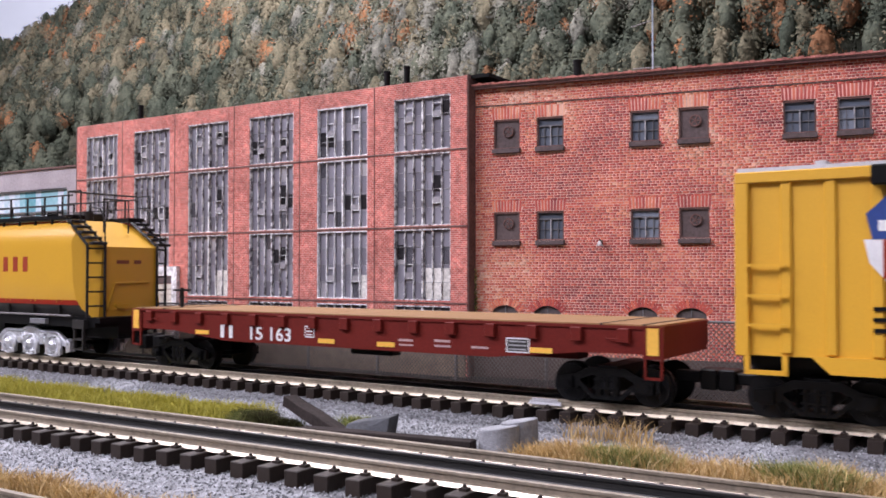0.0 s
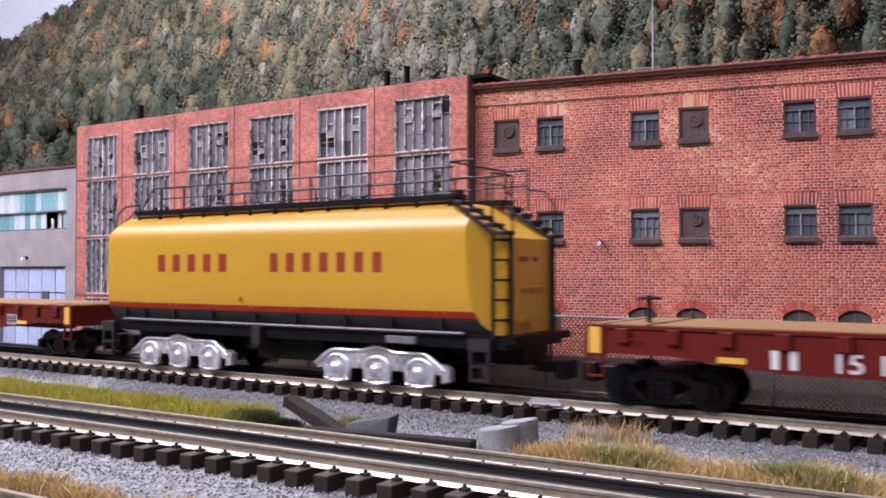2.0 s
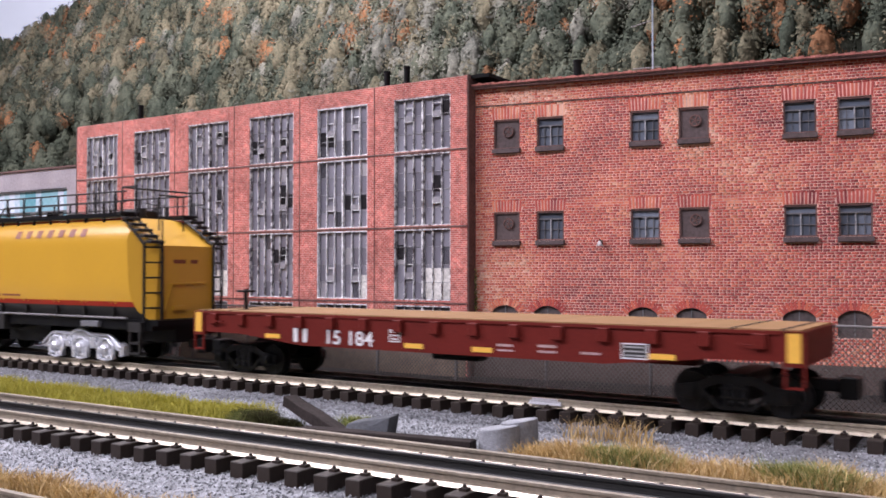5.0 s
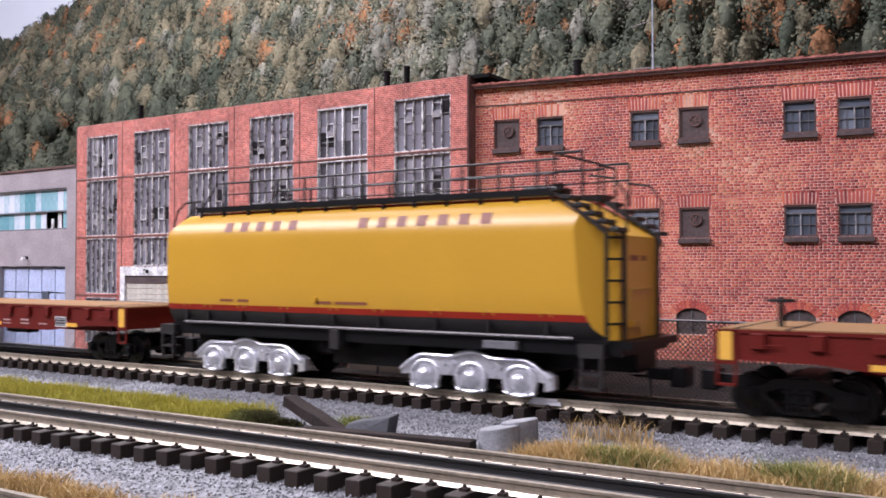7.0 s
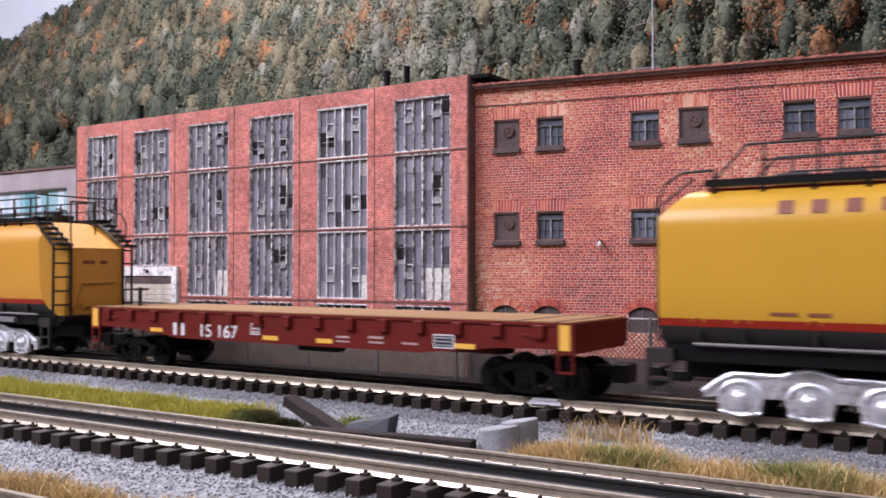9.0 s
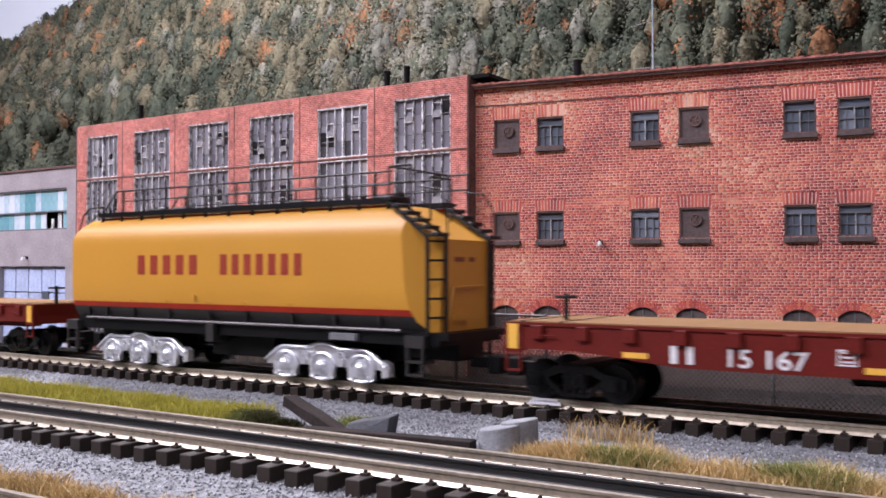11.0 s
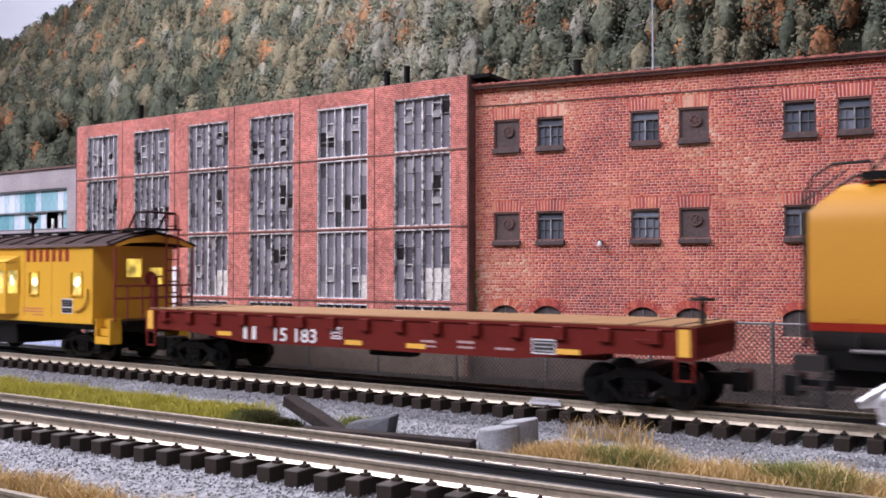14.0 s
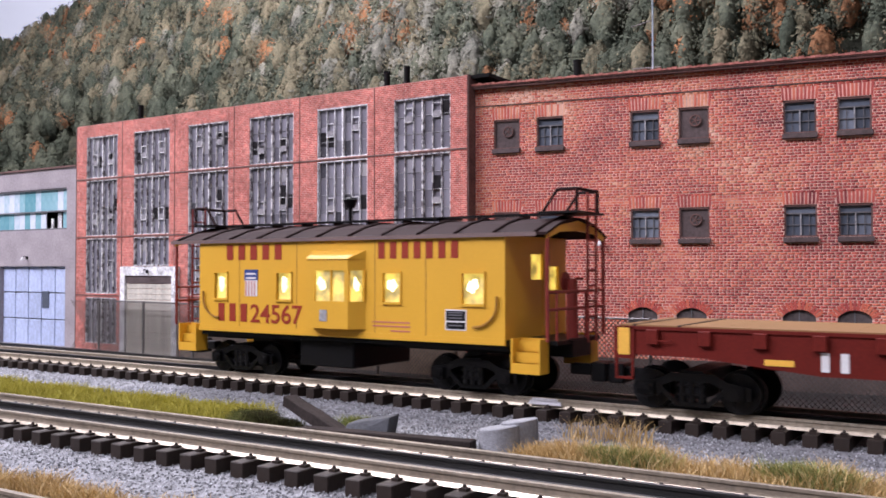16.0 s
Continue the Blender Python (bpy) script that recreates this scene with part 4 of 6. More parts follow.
def aerial():
    bm = bmesh.new()
    cyl(bm, (0, 0, 0), (0, 0, 0.07), 0.0006, 0.0005, 8)
    cyl(bm, (0, 0, 0), (0, 0, 0.004), 0.0014, n=8)
    t = tagged_at(part("aerial_mast", bm, mat("pale_blue_mast", (0.30, 0.36, 0.42), 0.5)), WARE @ pose(0.1215, 0.012, 0.1868), "thin pale aerial mast with cross arms on the roof", "aerial")
    bm = bmesh.new()
    tube(bm, [(-0.013, 0, 0.0052), (0.005, 0, 0.0052)], 0.0004)
    part("cross_arm", bm, M_POST, t)
    bm = bmesh.new()
    tube(bm, [(-0.014, 0, 0.033), (0, 0, 0.036)], 0.0004)
    part("cross_arm", bm, M_POST, t)


aerial()


def creeper():
    """Small leaves climbing the corner between the two brick buildings."""
    rng = np.random.default_rng(14)
    n = 700
    u = rng.random(n) ** 1.4
    x = 0.0015 + rng.normal(0, 0.0016, n) * (1.2 - 0.7 * u)
    z = -0.011 + 0.072 * u
    y = 0.0030 - rng.random(n) * 0.0012
    c = np.stack([x, y, z], 1)
    a, b = rng.normal(0, 1, (n, 3)) * (1, 0.4, 1), rng.normal(0, 1, (n, 3)) * (1, 0.4, 1)
    a, b = 0.0007 * a / np.linalg.norm(a, axis=1, keepdims=True), 0.0006 * b / np.linalg.norm(b, axis=1, keepdims=True)
    v = np.stack([c + a, c + b, c - a, c - b], 1).reshape(-1, 3)
    ob = soup("creeper", v, np.arange(4 * n).reshape(-1, 4), M_WEED, "thin green creeper on the corner of the brick wall", "creeper")
    ob.matrix_basis = WARE


creeper()


# ---- sky board and wooded hill behind the buildings ----
tagged(part("backdrop", boxes((-4.0, 3.0, 1.70, 1.72, -0.0125, 1.60)), M_SKY), "pale hazy sky board behind the layout", "backdrop", kind="structure")


def ridge(x):
    """Height of the hill's skyline along x."""
    return np.interp(x, [-3.0, -2.45, -2.36, -2.22, -2.05, -1.6, -0.9, 0.0, 1.5], [0.62, 0.675, 0.69, 0.735, 0.80, 0.82, 0.72, 0.64, 0.60])


def hill_y(z):
    return 0.62 + 0.62 * z


def hillside():
    bm = bmesh.new()
    nx, nz = 60, 24
    grid = [[bm.verts.new((x, hill_y(ridge(x) * k / nz) + 0.02, -0.0126 + ridge(x) * k / nz)) for k in range(nz + 1)] for x in np.linspace(-3.0, 1.5, nx)]
    for a, b in zip(grid[:-1], grid[1:]):
        for k in range(nz):
            bm.faces.new((a[k], b[k], b[k + 1], a[k + 1]))
    tagged(part("hill", bm, ramp_mat("dark_forest_floor", [(0.25, (0.018, 0.020, 0.015)), (0.5, (0.045, 0.047, 0.035)), (0.75, (0.09, 0.075, 0.045))], 40.0, 0.95, 300, 0.5, 0.6, 0.05)), "steep dark hillside behind the factories", "hill", kind="structure")


def forest(name, material, label, n, chance, seed, leaves=300):
    """Trees of one tint: each crown is a lumpy core under small clumps of leaves, pointed above; chance: how likely one stands at x, z."""
    rng = np.random.default_rng(seed)
    x = rng.uniform(-2.65, 0.45, 6 * n)
    z = ridge(x) * np.sqrt(rng.uniform(0.01, 1.0, 6 * n)) * 0.955
    ok = rng.random(6 * n) < chance(x, z)
    x, z = x[ok][:n], z[ok][:n]
    n = len(x)
    y = hill_y(z)
    h = rng.uniform(0.035, 0.085, n)
    w = h * rng.uniform(0.30, 0.50, n)
    ph = rng.uniform(0, 6, (n, 1))
    lump = lambda t, v: 1 + 0.18 * np.sin(3 * t + ph) + 0.20 * np.sin(5 * t - 2 * ph + 11 * v) + 0.14 * np.sin(17 * v + 3 * ph)
    bulge = lambda v: np.sin(np.pi * np.clip(v * 0.92 + 0.08, 0, 1)) ** 0.7
    # cores
    rows, cols = 6, 8
    vv, tt = np.meshgrid(np.linspace(0.02, 0.97, rows), np.arange(cols) * 2 * np.pi / cols, indexing="ij")
    vv, tt = np.repeat(vv.reshape(1, -1), n, 0), np.repeat(tt.reshape(1, -1), n, 0)
    r = w[:, None] * bulge(vv) * lump(tt, vv) * 0.48
    core = np.stack([x[:, None] + r * np.cos(tt), y[:, None] - 0.01 + r * np.sin(tt), z[:, None] - 0.012 + h[:, None] * vv], 2).reshape(-1, 3)
    f = np.array([(i * cols + j, i * cols + (j + 1) % cols, (i + 1) * cols + (j + 1) % cols, (i + 1) * cols + j) for i in range(rows - 1) for j in range(cols)])
    f = f[:, [0, 1, 2, 0, 2, 3]].reshape(-1, 3)
    f = (f[None] + rows * cols * np.arange(n)[:, None, None]).reshape(-1, 3)
    # leaves
    u = rng.random((n, leaves)) ** 0.8
    th = rng.uniform(0, 6.283, (n, leaves))
    r = w[:, None] * bulge(u) * rng.uniform(0.48, 1.15, (n, leaves)) * lump(th, u)
    c = np.stack([x[:, None] + r * np.cos(th), y[:, None] + r * np.sin(th) - 0.01, z[:, None] - 0.012 + h[:, None] * u], 2).reshape(-1, 3)
    m = len(c)
    s = rng.uniform(0.0013, 0.0037, (m, 1))
    out = np.stack([np.cos(th), np.sin(th), (u - 0.3) * 1.6], 2).reshape(-1, 3)
    out = out / np.linalg.norm(out, axis=1, keepdims=True) + rng.normal(0, 0.22, (m, 3))
    a = np.cross(out, rng.normal(0, 1, (m, 3)))
    a /= np.linalg.norm(a, axis=1, keepdims=True)
    b = np.cross(out, a)
    b /= np.linalg.norm(b, axis=1, keepdims=True)
    v = np.stack([c + s * a, c + s * b * 0.8, c - s * (a + b) * 0.7], 1).reshape(-1, 3)
    return soup(name, np.concatenate([core, v]), np.concatenate([f, len(core) + np.arange(3 * m).reshape(-1, 3)]), material, label, "forest")


def foliage(name, dark, mid, light):
    return ramp_mat(name, [(0.25, dark), (0.5, mid), (0.75, light)], 14.0, 0.9, 240, 0.75, 0, 0.06)


def spot(cx, cz, r):
    return lambda x, z: np.exp(-((x - cx) ** 2 + (z - cz) ** 2) / (2 * r * r))


hillside()
# denser dark woods low down and towards the near end, autumn trees in drifts
forest("green_forest", foliage("deep_green_foliage", (0.020, 0.026, 0.019), (0.048, 0.054, 0.039), (0.092, 0.094, 0.066)), "dense dark green wood on the hillside", 2300, lambda x, z: 0.6 + 0 * x, 9)
forest("olive_forest", foliage("olive_brown_foliage", (0.042, 0.041, 0.028), (0.098, 0.088, 0.058), (0.165, 0.138, 0.090)), "olive and brown trees turning in autumn", 1400, lambda x, z: (1 - 0.95 * ((x < -1.45) & (z < 0.42))) * (0.25 + 0.6 * (x < -0.75)), 19)
# pale leaf colour, clustered high up, paints the haze over the hill
forest("silver_forest", foliage("haze_paled_foliage", (0.055, 0.056, 0.048), (0.115, 0.112, 0.092), (0.185, 0.175, 0.14)), "grey-green trees paled with painted haze high on the hillside", 480, lambda x, z: (1 - 0.95 * ((x < -1.45) & (z < 0.42))) * (np.clip(1.2 * spot(-0.88, 0.58, 0.17)(x, z) + 0.12 * (x < -0.7), 0, 1)), 29)
forest("orange_forest", foliage("orange_autumn_foliage", (0.07, 0.040, 0.022), (0.165, 0.080, 0.040), (0.28, 0.130, 0.062)), "orange and red autumn trees among green ones", 230,
       lambda x, z: np.clip(spot(-0.42, 0.42, 0.09)(x, z) + 0.8 * spot(-1.05, 0.56, 0.10)(x, z) + 0.9 * spot(-2.05, 0.58, 0.12)(x, z) + 0.6 * spot(-0.05, 0.36, 0.12)(x, z) + 0.16 * (x < -0.6), 0, 1), 39)


# ---- the train ----
V = 0.1537          # metres a second
S = 0.0325          # half the width of a car's side


def letter_bars(parent, x0, x1, z0, z1, y, counts, gap, material, fill=0.62, lean=0.0):
    """Plain upright bars in place of a maker's or owner's name: words of the given letter counts."""
    cells = sum(counts) + gap * (len(counts) - 1)
    w = (x1 - x0) / cells
    x = x0
    for c in counts:
        for i in range(c):
            bm = bmesh.new()
            prism(bm, [(y - 0.00012, z0), (y + lean - 0.00012, z1), (y + lean + 0.0004, z1), (y + 0.0004, z0)], "x", x + w * (0.5 - fill / 2), x + w * (0.5 + fill / 2))
            part("letter_bar", bm, material, parent)
            x += w
        x += gap * w


def wheelset_mesh():
    bm = bmesh.new()
    cyl(bm, (0, -0.019, 0), (0, 0.019, 0), 0.0014, n=8)
    for d in (-1, 1):
        cyl(bm, (0, d * 0.0140, 0), (0, d * 0.0176, 0), 0.0086, n=28)
        cyl(bm, (0, d * 0.0128, 0), (0, d * 0.0141, 0), 0.0098, n=28)
        cyl(bm, (0, d * 0.0176, 0), (0, d * 0.0180, 0), 0.0040, n=12)
        for k in range(6):
            a = k * math.pi / 3
            cyl(bm, (0.0058 * math.cos(a), d * 0.0176, 0.0058 * math.sin(a)), (0.0058 * math.cos(a), d * 0.0179, 0.0058 * math.sin(a)), 0.0011, n=6)
    return mesh_of("wheelset", bm, M_WHEEL, True)


WHEELSET = wheelset_mesh()
SPIN = []


def sideframe_mesh():
    """A cast freight truck frame: two journal pedestals, a bowed bottom bar and springs between."""
    bm = bmesh.new()
    prism(bm, [(-0.0245, 0.0065), (-0.0245, 0.0118), (-0.015, 0.0135), (-0.009, 0.0165), (0.009, 0.0165), (0.015, 0.0135), (0.0245, 0.0118), (0.0245, 0.0065), (0.0140, 0.0065), (0.0125, 0.0110), (0.0075, 0.0130),
               (-0.0075, 0.0130), (-0.0125, 0.0110), (-0.0140, 0.0065)], "y", -0.0010, 0.0010)
    prism(bm, [(-0.0140, 0.0085), (-0.0125, 0.0100), (-0.0060, 0.0042), (0.0060, 0.0042), (0.0125, 0.0100), (0.0140, 0.0085), (0.0070, 0.0024), (-0.0070, 0.0024)], "y", -0.0010, 0.0010)
    for x in (-0.0190, 0.0190):
        box(bm, x - 0.0028, x + 0.0028, -0.0028, 0.0008, 0.0062, 0.0118)
        cyl(bm, (x, -0.0036, 0.0088), (x, -0.0026, 0.0088), 0.0019, n=10)
    for x in (-0.0042, 0.0, 0.0042):
        cyl(bm, (x, 0, 0.0042), (x, 0, 0.0130), 0.0016, n=10)
    box(bm, -0.0062, 0.0062, -0.0018, 0.0, 0.0072, 0.0080)
    box(bm, -0.0062, 0.0062, -0.0018, 0.0, 0.0110, 0.0118)
    return mesh_of("sideframe", bm, M_TRUCKCAST)


SIDEFRAME = sideframe_mesh()
BOLSTER = mesh_of("bolster", boxes((-0.005, 0.005, -0.022, 0.022, 0.006, 0.0175)), M_BLACK)


def add_wheelset(parent, x):
    w = piece("wheelset", WHEELSET, parent, pose(x, 0, 0.0086))
    SPIN.append((w, x))


def truck(parent, x):
    t = piece("truck", BOLSTER, parent, pose(x, 0, 0))
    t["label"] = "black four-wheel freight truck"
    piece("sideframe", SIDEFRAME, t, pose(0, -0.0212, 0))
    piece("sideframe", SIDEFRAME, t, pose(0, 0.0212, 0, 0, 0, 180))
    for dx in (-0.019, 0.019):
        add_wheelset(t, dx)
    return t


def coupler(parent, x, d, z=0.0125):
    bm = boxes(*[(min(x, x + d * 0.019), max(x, x + d * 0.019), -0.003, 0.003, z - 0.002, z + 0.003)])
    box(bm, min(x + d * 0.012, x + d * 0.0195), max(x + d * 0.012, x + d * 0.0195), -0.006, 0.006, z - 0.0045, z + 0.0045)
    part("coupler", bevel(bm, 0.0006, 1), M_BLACK, parent, "black knuckle coupler")


def flatcar(x, number, brake=-1):
    c = thing("flatcar", pose(x, 0, 0), "oxide-red flat wagon with bare tan wooden deck, number " + number, "flat wagon", "flat wagons")
    H = 0.1700
    bm = bmesh.new()
    out = [(-H, 0.0362), (H, 0.0362), (H, 0.0245), (0.133, 0.0240), (0.088, 0.0195), (-0.088, 0.0195), (-0.133, 0.0240), (-H, 0.0245)]
    prism(bm, out, "y", -S, -S + 0.002)
    prism(bm, out, "y", S - 0.002, S)
    part("side_sill", bm, M_OXIDE, c)
    part("frame", boxes((-H, H, -S + 0.002, S - 0.002, 0.028, 0.0355), (-H, -H + 0.002, -S + 0.002, S - 0.002, 0.0225, 0.0362), (H - 0.002, H, -S + 0.002, S - 0.002, 0.0225, 0.0362), (-0.12, 0.12, -0.006, 0.006, 0.018, 0.028)), M_OXIDE, c)
    part("flange", boxes((-H, H, -S - 0.0008, -S, 0.0350, 0.0364), (-H, H, S, S + 0.0008, 0.0350, 0.0364)), M_OXIDE, c)
    n = 62
    w = 2 * (H - 0.001) / n
    plank = mesh_of("plank", boxes((0.00004, w - 0.00004, -S + 0.0006, S - 0.0006, 0.0357, 0.0369)), M_DECKPLANK)
    for i in range(n):
        piece("plank", plank, c, pose(-H + 0.001 + i * w, 0, random.uniform(0, 0.00008)))
    for q in (-0.1625, -0.1430, 0.1430, 0.1625):
        part("seam", boxes((q - 0.0007, q + 0.0007, -S + 0.0004, S - 0.0004, 0.0362, 0.03715)), M_PLANK, c, "dark deck seam")
    pocket = mesh_of("stake_pocket", bevel(boxes((-0.0026, 0.0026, -S - 0.0022, -S + 0.0002, 0.0290, 0.0352)), 0.0003, 1), M_OXIDE)
    pocket2 = mesh_of("stake_pocket", bevel(boxes((-0.0026, 0.0026, S - 0.0002, S + 0.0022, 0.0290, 0.0352)), 0.0003, 1), M_OXIDE)
    for i in range(15):
        xx = -0.154 + i * 0.022
        piece("stake_pocket", pocket, c, pose(xx, 0, 0))
        piece("stake_pocket", pocket2, c, pose(xx, 0, 0))
    sh = 0.005 if number == "15 183" else 0.0
    for a in (-0.1082 + sh, -0.0130 + sh, 0.0264 + sh, 0.1140):
        part("reflector", boxes((a - 0.0056, a + 0.0056, -S - 0.0003, -S, 0.0226 if abs(a) > 0.1 else 0.0214, 0.0250 if abs(a) > 0.1 else 0.0238)), M_REFLECT, c, "yellow reflector strip")
    for d in (-1, 1):
        xx = d * 0.1668
        part("end_reflector", boxes((xx - 0.0026, xx + 0.0026, -S - 0.0012, -S - 0.0008, 0.0242, 0.0356)), M_REFLECT, c, "yellow end marking")
        bm = bmesh.new()
        box(bm, xx - 0.0045, xx + 0.0045, -S - 0.0008, -S + 0.001, 0.0225, 0.0362)
        for q in (-0.004, 0.0032):
            box(bm, xx + q, xx + q + 0.0009, -S - 0.0008, -S + 0.0004, 0.0140, 0.0230)
        box(bm, xx - 0.004, xx + 0.0041, -S - 0.0008, -S + 0.0006, 0.0138, 0.0148)
        part("stirrup", bm, M_OXIDE, c, "red corner step")
        bm = bmesh.new()
        tube(bm, [(d * 0.150 - 0.004, -S - 0.0008, 0.031), (d * 0.150 - 0.004, -S - 0.002, 0.0306), (d * 0.150 + 0.004, -S - 0.002, 0.0306), (d * 0.150 + 0.004, -S - 0.0008, 0.031)], 0.0003)
        part("grab_iron", bm, M_OXIDE, c)
        coupler(c, d * (H - 0.004), d)
        truck(c, d * 0.1412)
    # lettering
    letter_bars(c, -0.0948 + sh, -0.0810 + sh, 0.0213, 0.0286, -S - 0.0001, (2,), 0, M_WHITE, 0.42)
    me = lettering(number, 0.0103, 0.0305)
    me.materials.append(M_WHITE)
    piece("road_number", me, c, pose(-0.0688 + sh, -S - 0.0002, 0.0213))["label"] = "white road number"
    for a, b, z0, z1 in ((0.0345, 0.0432, 0.0247, 0.0258), (0.0345, 0.0432, 0.0225, 0.0233), (0.0560, 0.0652, 0.0252, 0.0264), (0.0560, 0.0652, 0.0228, 0.0238), (0.0770, 0.0865, 0.0231, 0.0241)):
        part("small_print_bar", boxes((a, b, -S - 0.00025, -S, z0, z1)), M_PRINT, c)
    for a, b, z0, z1 in ((-0.0280 + sh, -0.0212 + sh, 0.0240, 0.0302), (0.0960, 0.1080, 0.0222, 0.0290)):
        p = part("data_panel", boxes((a, b, -S - 0.0002, -S, z0, z1)), M_WHITE, c, "small framed data panel")
        part("data_panel_field", boxes((a + 0.0006, b - 0.0006, -S - 0.0003, -S, z0 + 0.0006, z1 - 0.0006)), M_OXIDE if a < 0 else M_GREY, p)
        part("data_bar", boxes(*[(a + 0.0014, b - 0.0014, -S - 0.0004, -S, z0 + 0.0012 + q * 0.0018, z0 + 0.0019 + q * 0.0018) for q in range(3)]), M_WHITE if a < 0 else M_SASHDULL, p)
    # hand-brake stand with its wheel lying flat
    bm = bmesh.new()
    bx, by = (-0.1500, -0.012) if brake < 0 else (0.1685, -0.014)
    cyl(bm, (bx, by, 0.0365), (bx, by, 0.0475), 0.0013, n=8)
    st = part("brake_stand", bm, M_IRON, c, "dark hand-brake post")
    bm = bmesh.new()
    cyl(bm, (bx, by, 0.0470), (bx, by, 0.0482), 0.0056, n=20)
    cyl(bm, (bx, by, 0.0478), (bx, by, 0.0490), 0.0014, n=10)
    part("brake_wheel", bm, M_IRON, st)
    part("brake_cylinder", bevel(boxes((-0.03, 0.0, 0.008, 0.018, 0.012, 0.020)), 0.001, 1), M_BLACK, c)
    return c


M_DECKPLANK = mat("tan_deck_plank", (0.23, 0.128, 0.055), 0.75, 0, 0.10, 700, 30, 0.2, spec=0.25, rand=0.35)


# ---- water tenders ----
M_NAMEBROWN = mat("brown_red_lettering", (0.20, 0.055, 0.025), 0.5, 0, 0.1)


def tender_solid(z0, z1, grow=0.0):
    """The tank between two heights: tucked-in skirt, upright sides, round shoulders, ends sloped above and cut at the corners."""
    g = grow
    prof = [(-0.0270, 0.0290), (-0.0308, 0.0345), (-0.0328, 0.0420), (-0.0335, 0.0520), (-0.0335, 0.0740)]
    for k in range(9):
        a = radians(180 - k * 8.5)
        prof.append((-0.0195 + 0.0140 * math.cos(a), 0.0768 + 0.0165 * math.sin(a) * 1.04))
    prof.append((-0.0120, 0.0945))
    prof = [(y - g if y < -0.02 else y, z) for y, z in prof]
    prof = prof + [(-y, z) for y, z in prof[::-1]]
    bm = bmesh.new()
    prism(bm, prof, "x", -0.1450, 0.1480)
    def cut(co, no):
        geom = bm.verts[:] + bm.edges[:] + bm.faces[:]
        bmesh.ops.bisect_plane(bm, geom=geom, plane_co=co, plane_no=no, clear_outer=True)
        bmesh.ops.holes_fill(bm, edges=[e for e in bm.edges if e.is_boundary], sides=0)
    cut((-0.1395 - g, 0, 0), (-1, 0, 0))
    cut((0.1465, 0, 0), (1, 0, 0))
    cut((-0.1395, 0, 0.0825 + g), (-0.70, 0, 0.75))
    cut((0.1465, 0, 0.0758 + g), (0.494, 0, 0.869))
    cut((0.1290 + g, -0.0335, 0.080), (0.55, -0.833, 0.045))
    cut((0.1290 + g, 0.0335, 0.080), (0.55, 0.833, 0.045))
    if z0 is not None:
        cut((0, 0, z0), (0, 0, -1))
    if z1 is not None:
        cut((0, 0, z1), (0, 0, 1))
    return bm


def six_wheel_frame():
    """A cast silver truck side: a humped top bar with a rolled rim over three round journal housings, open between them."""
    bm = bmesh.new()
    top = []
    for k in range(41):
        u = -1 + k / 20
        z = 0.0182 - 0.0080 * max(0, abs(u) - 0.70) ** 1.3 / 0.30 ** 1.3 + 0.0028 * max(0, math.cos(min(abs(u) * 6.2, 1.571)))
        top.append((u * 0.0420, z))
    low = [(0.0420, 0.0070)]
    for x in (0.0268, 0.0, -0.0268):
        for k in range(9):
            a = math.pi * k / 8
            low.append((x + 0.0082 * math.cos(a), 0.0080 + 0.0052 * math.sin(a)))
    low.append((-0.0420, 0.0070))
    prism(bm, top + low, "y", -0.0002, 0.0012)
    for a, b in zip(top[:-1], top[1:]):
        cyl(bm, (a[0], -0.0010, a[1] - 0.0006), (b[0], -0.0010, b[1] - 0.0006), 0.0010, n=8)
    for x in (-0.0268, 0.0, 0.0268):
        # arched rib, stepped hub and pedestal legs
        for k in range(14):
            t0, t1 = math.pi * (k - 1) / 12, math.pi * k / 12
            cyl(bm, (x + 0.0084 * math.cos(t0), -0.0012, 0.0075 + 0.0074 * math.sin(t0)), (x + 0.0084 * math.cos(t1), -0.0012, 0.0075 + 0.0074 * math.sin(t1)), 0.0009, n=8)
        cyl(bm, (x, -0.0004, 0.0078), (x, 0.0010, 0.0078), 0.0066, 0.0070, 28)
        cyl(bm, (x, -0.0024, 0.0078), (x, -0.0004, 0.0078), 0.0046, 0.0054, 28)
        q = bmesh.ops.create_uvsphere(bm, u_segments=20, v_segments=10, radius=1, matrix=Matrix.Translation((x, -0.0026, 0.0078)) @ Matrix.Diagonal((0.0036, 0.0022, 0.0036, 1)))
        cyl(bm, (x, -0.0056, 0.0078), (x, -0.0046, 0.0078), 0.0012, 0.0014, 12)
        for d in (-1, 1):
            box(bm, min(x + d * 0.0062, x + d * 0.0082), max(x + d * 0.0062, x + d * 0.0082), -0.0022, 0.0004, 0.0020, 0.0085)
            cyl(bm, (x + d * 0.0050, -0.0030, 0.0030), (x + d * 0.0050, -0.0008, 0.0030), 0.0012, n=10)
        tube(bm, [(x - 0.0080, -0.0016, 0.0022), (x, -0.0018, 0.0010), (x + 0.0080, -0.0016, 0.0022)], 0.0008, 8)
    for x in (-0.0158, -0.0110, 0.0110, 0.0158):
        cyl(bm, (x, -0.0024, 0.0142), (x, -0.0002, 0.0142), 0.0014, 0.0017, 14)
    for x in (-0.0134, 0.0134):
        cyl(bm, (x, -0.0016, 0.0105), (x, -0.0002, 0.0105), 0.0018, 0.0022, 14)
    prism(bm, [(0.0395, 0.0035), (0.0440, 0.0045), (0.0440, 0.0110), (0.0395, 0.0130)], "y", -0.0004, 0.0040)
    return mesh_of("truck_side", bm, M_SILVER, True)


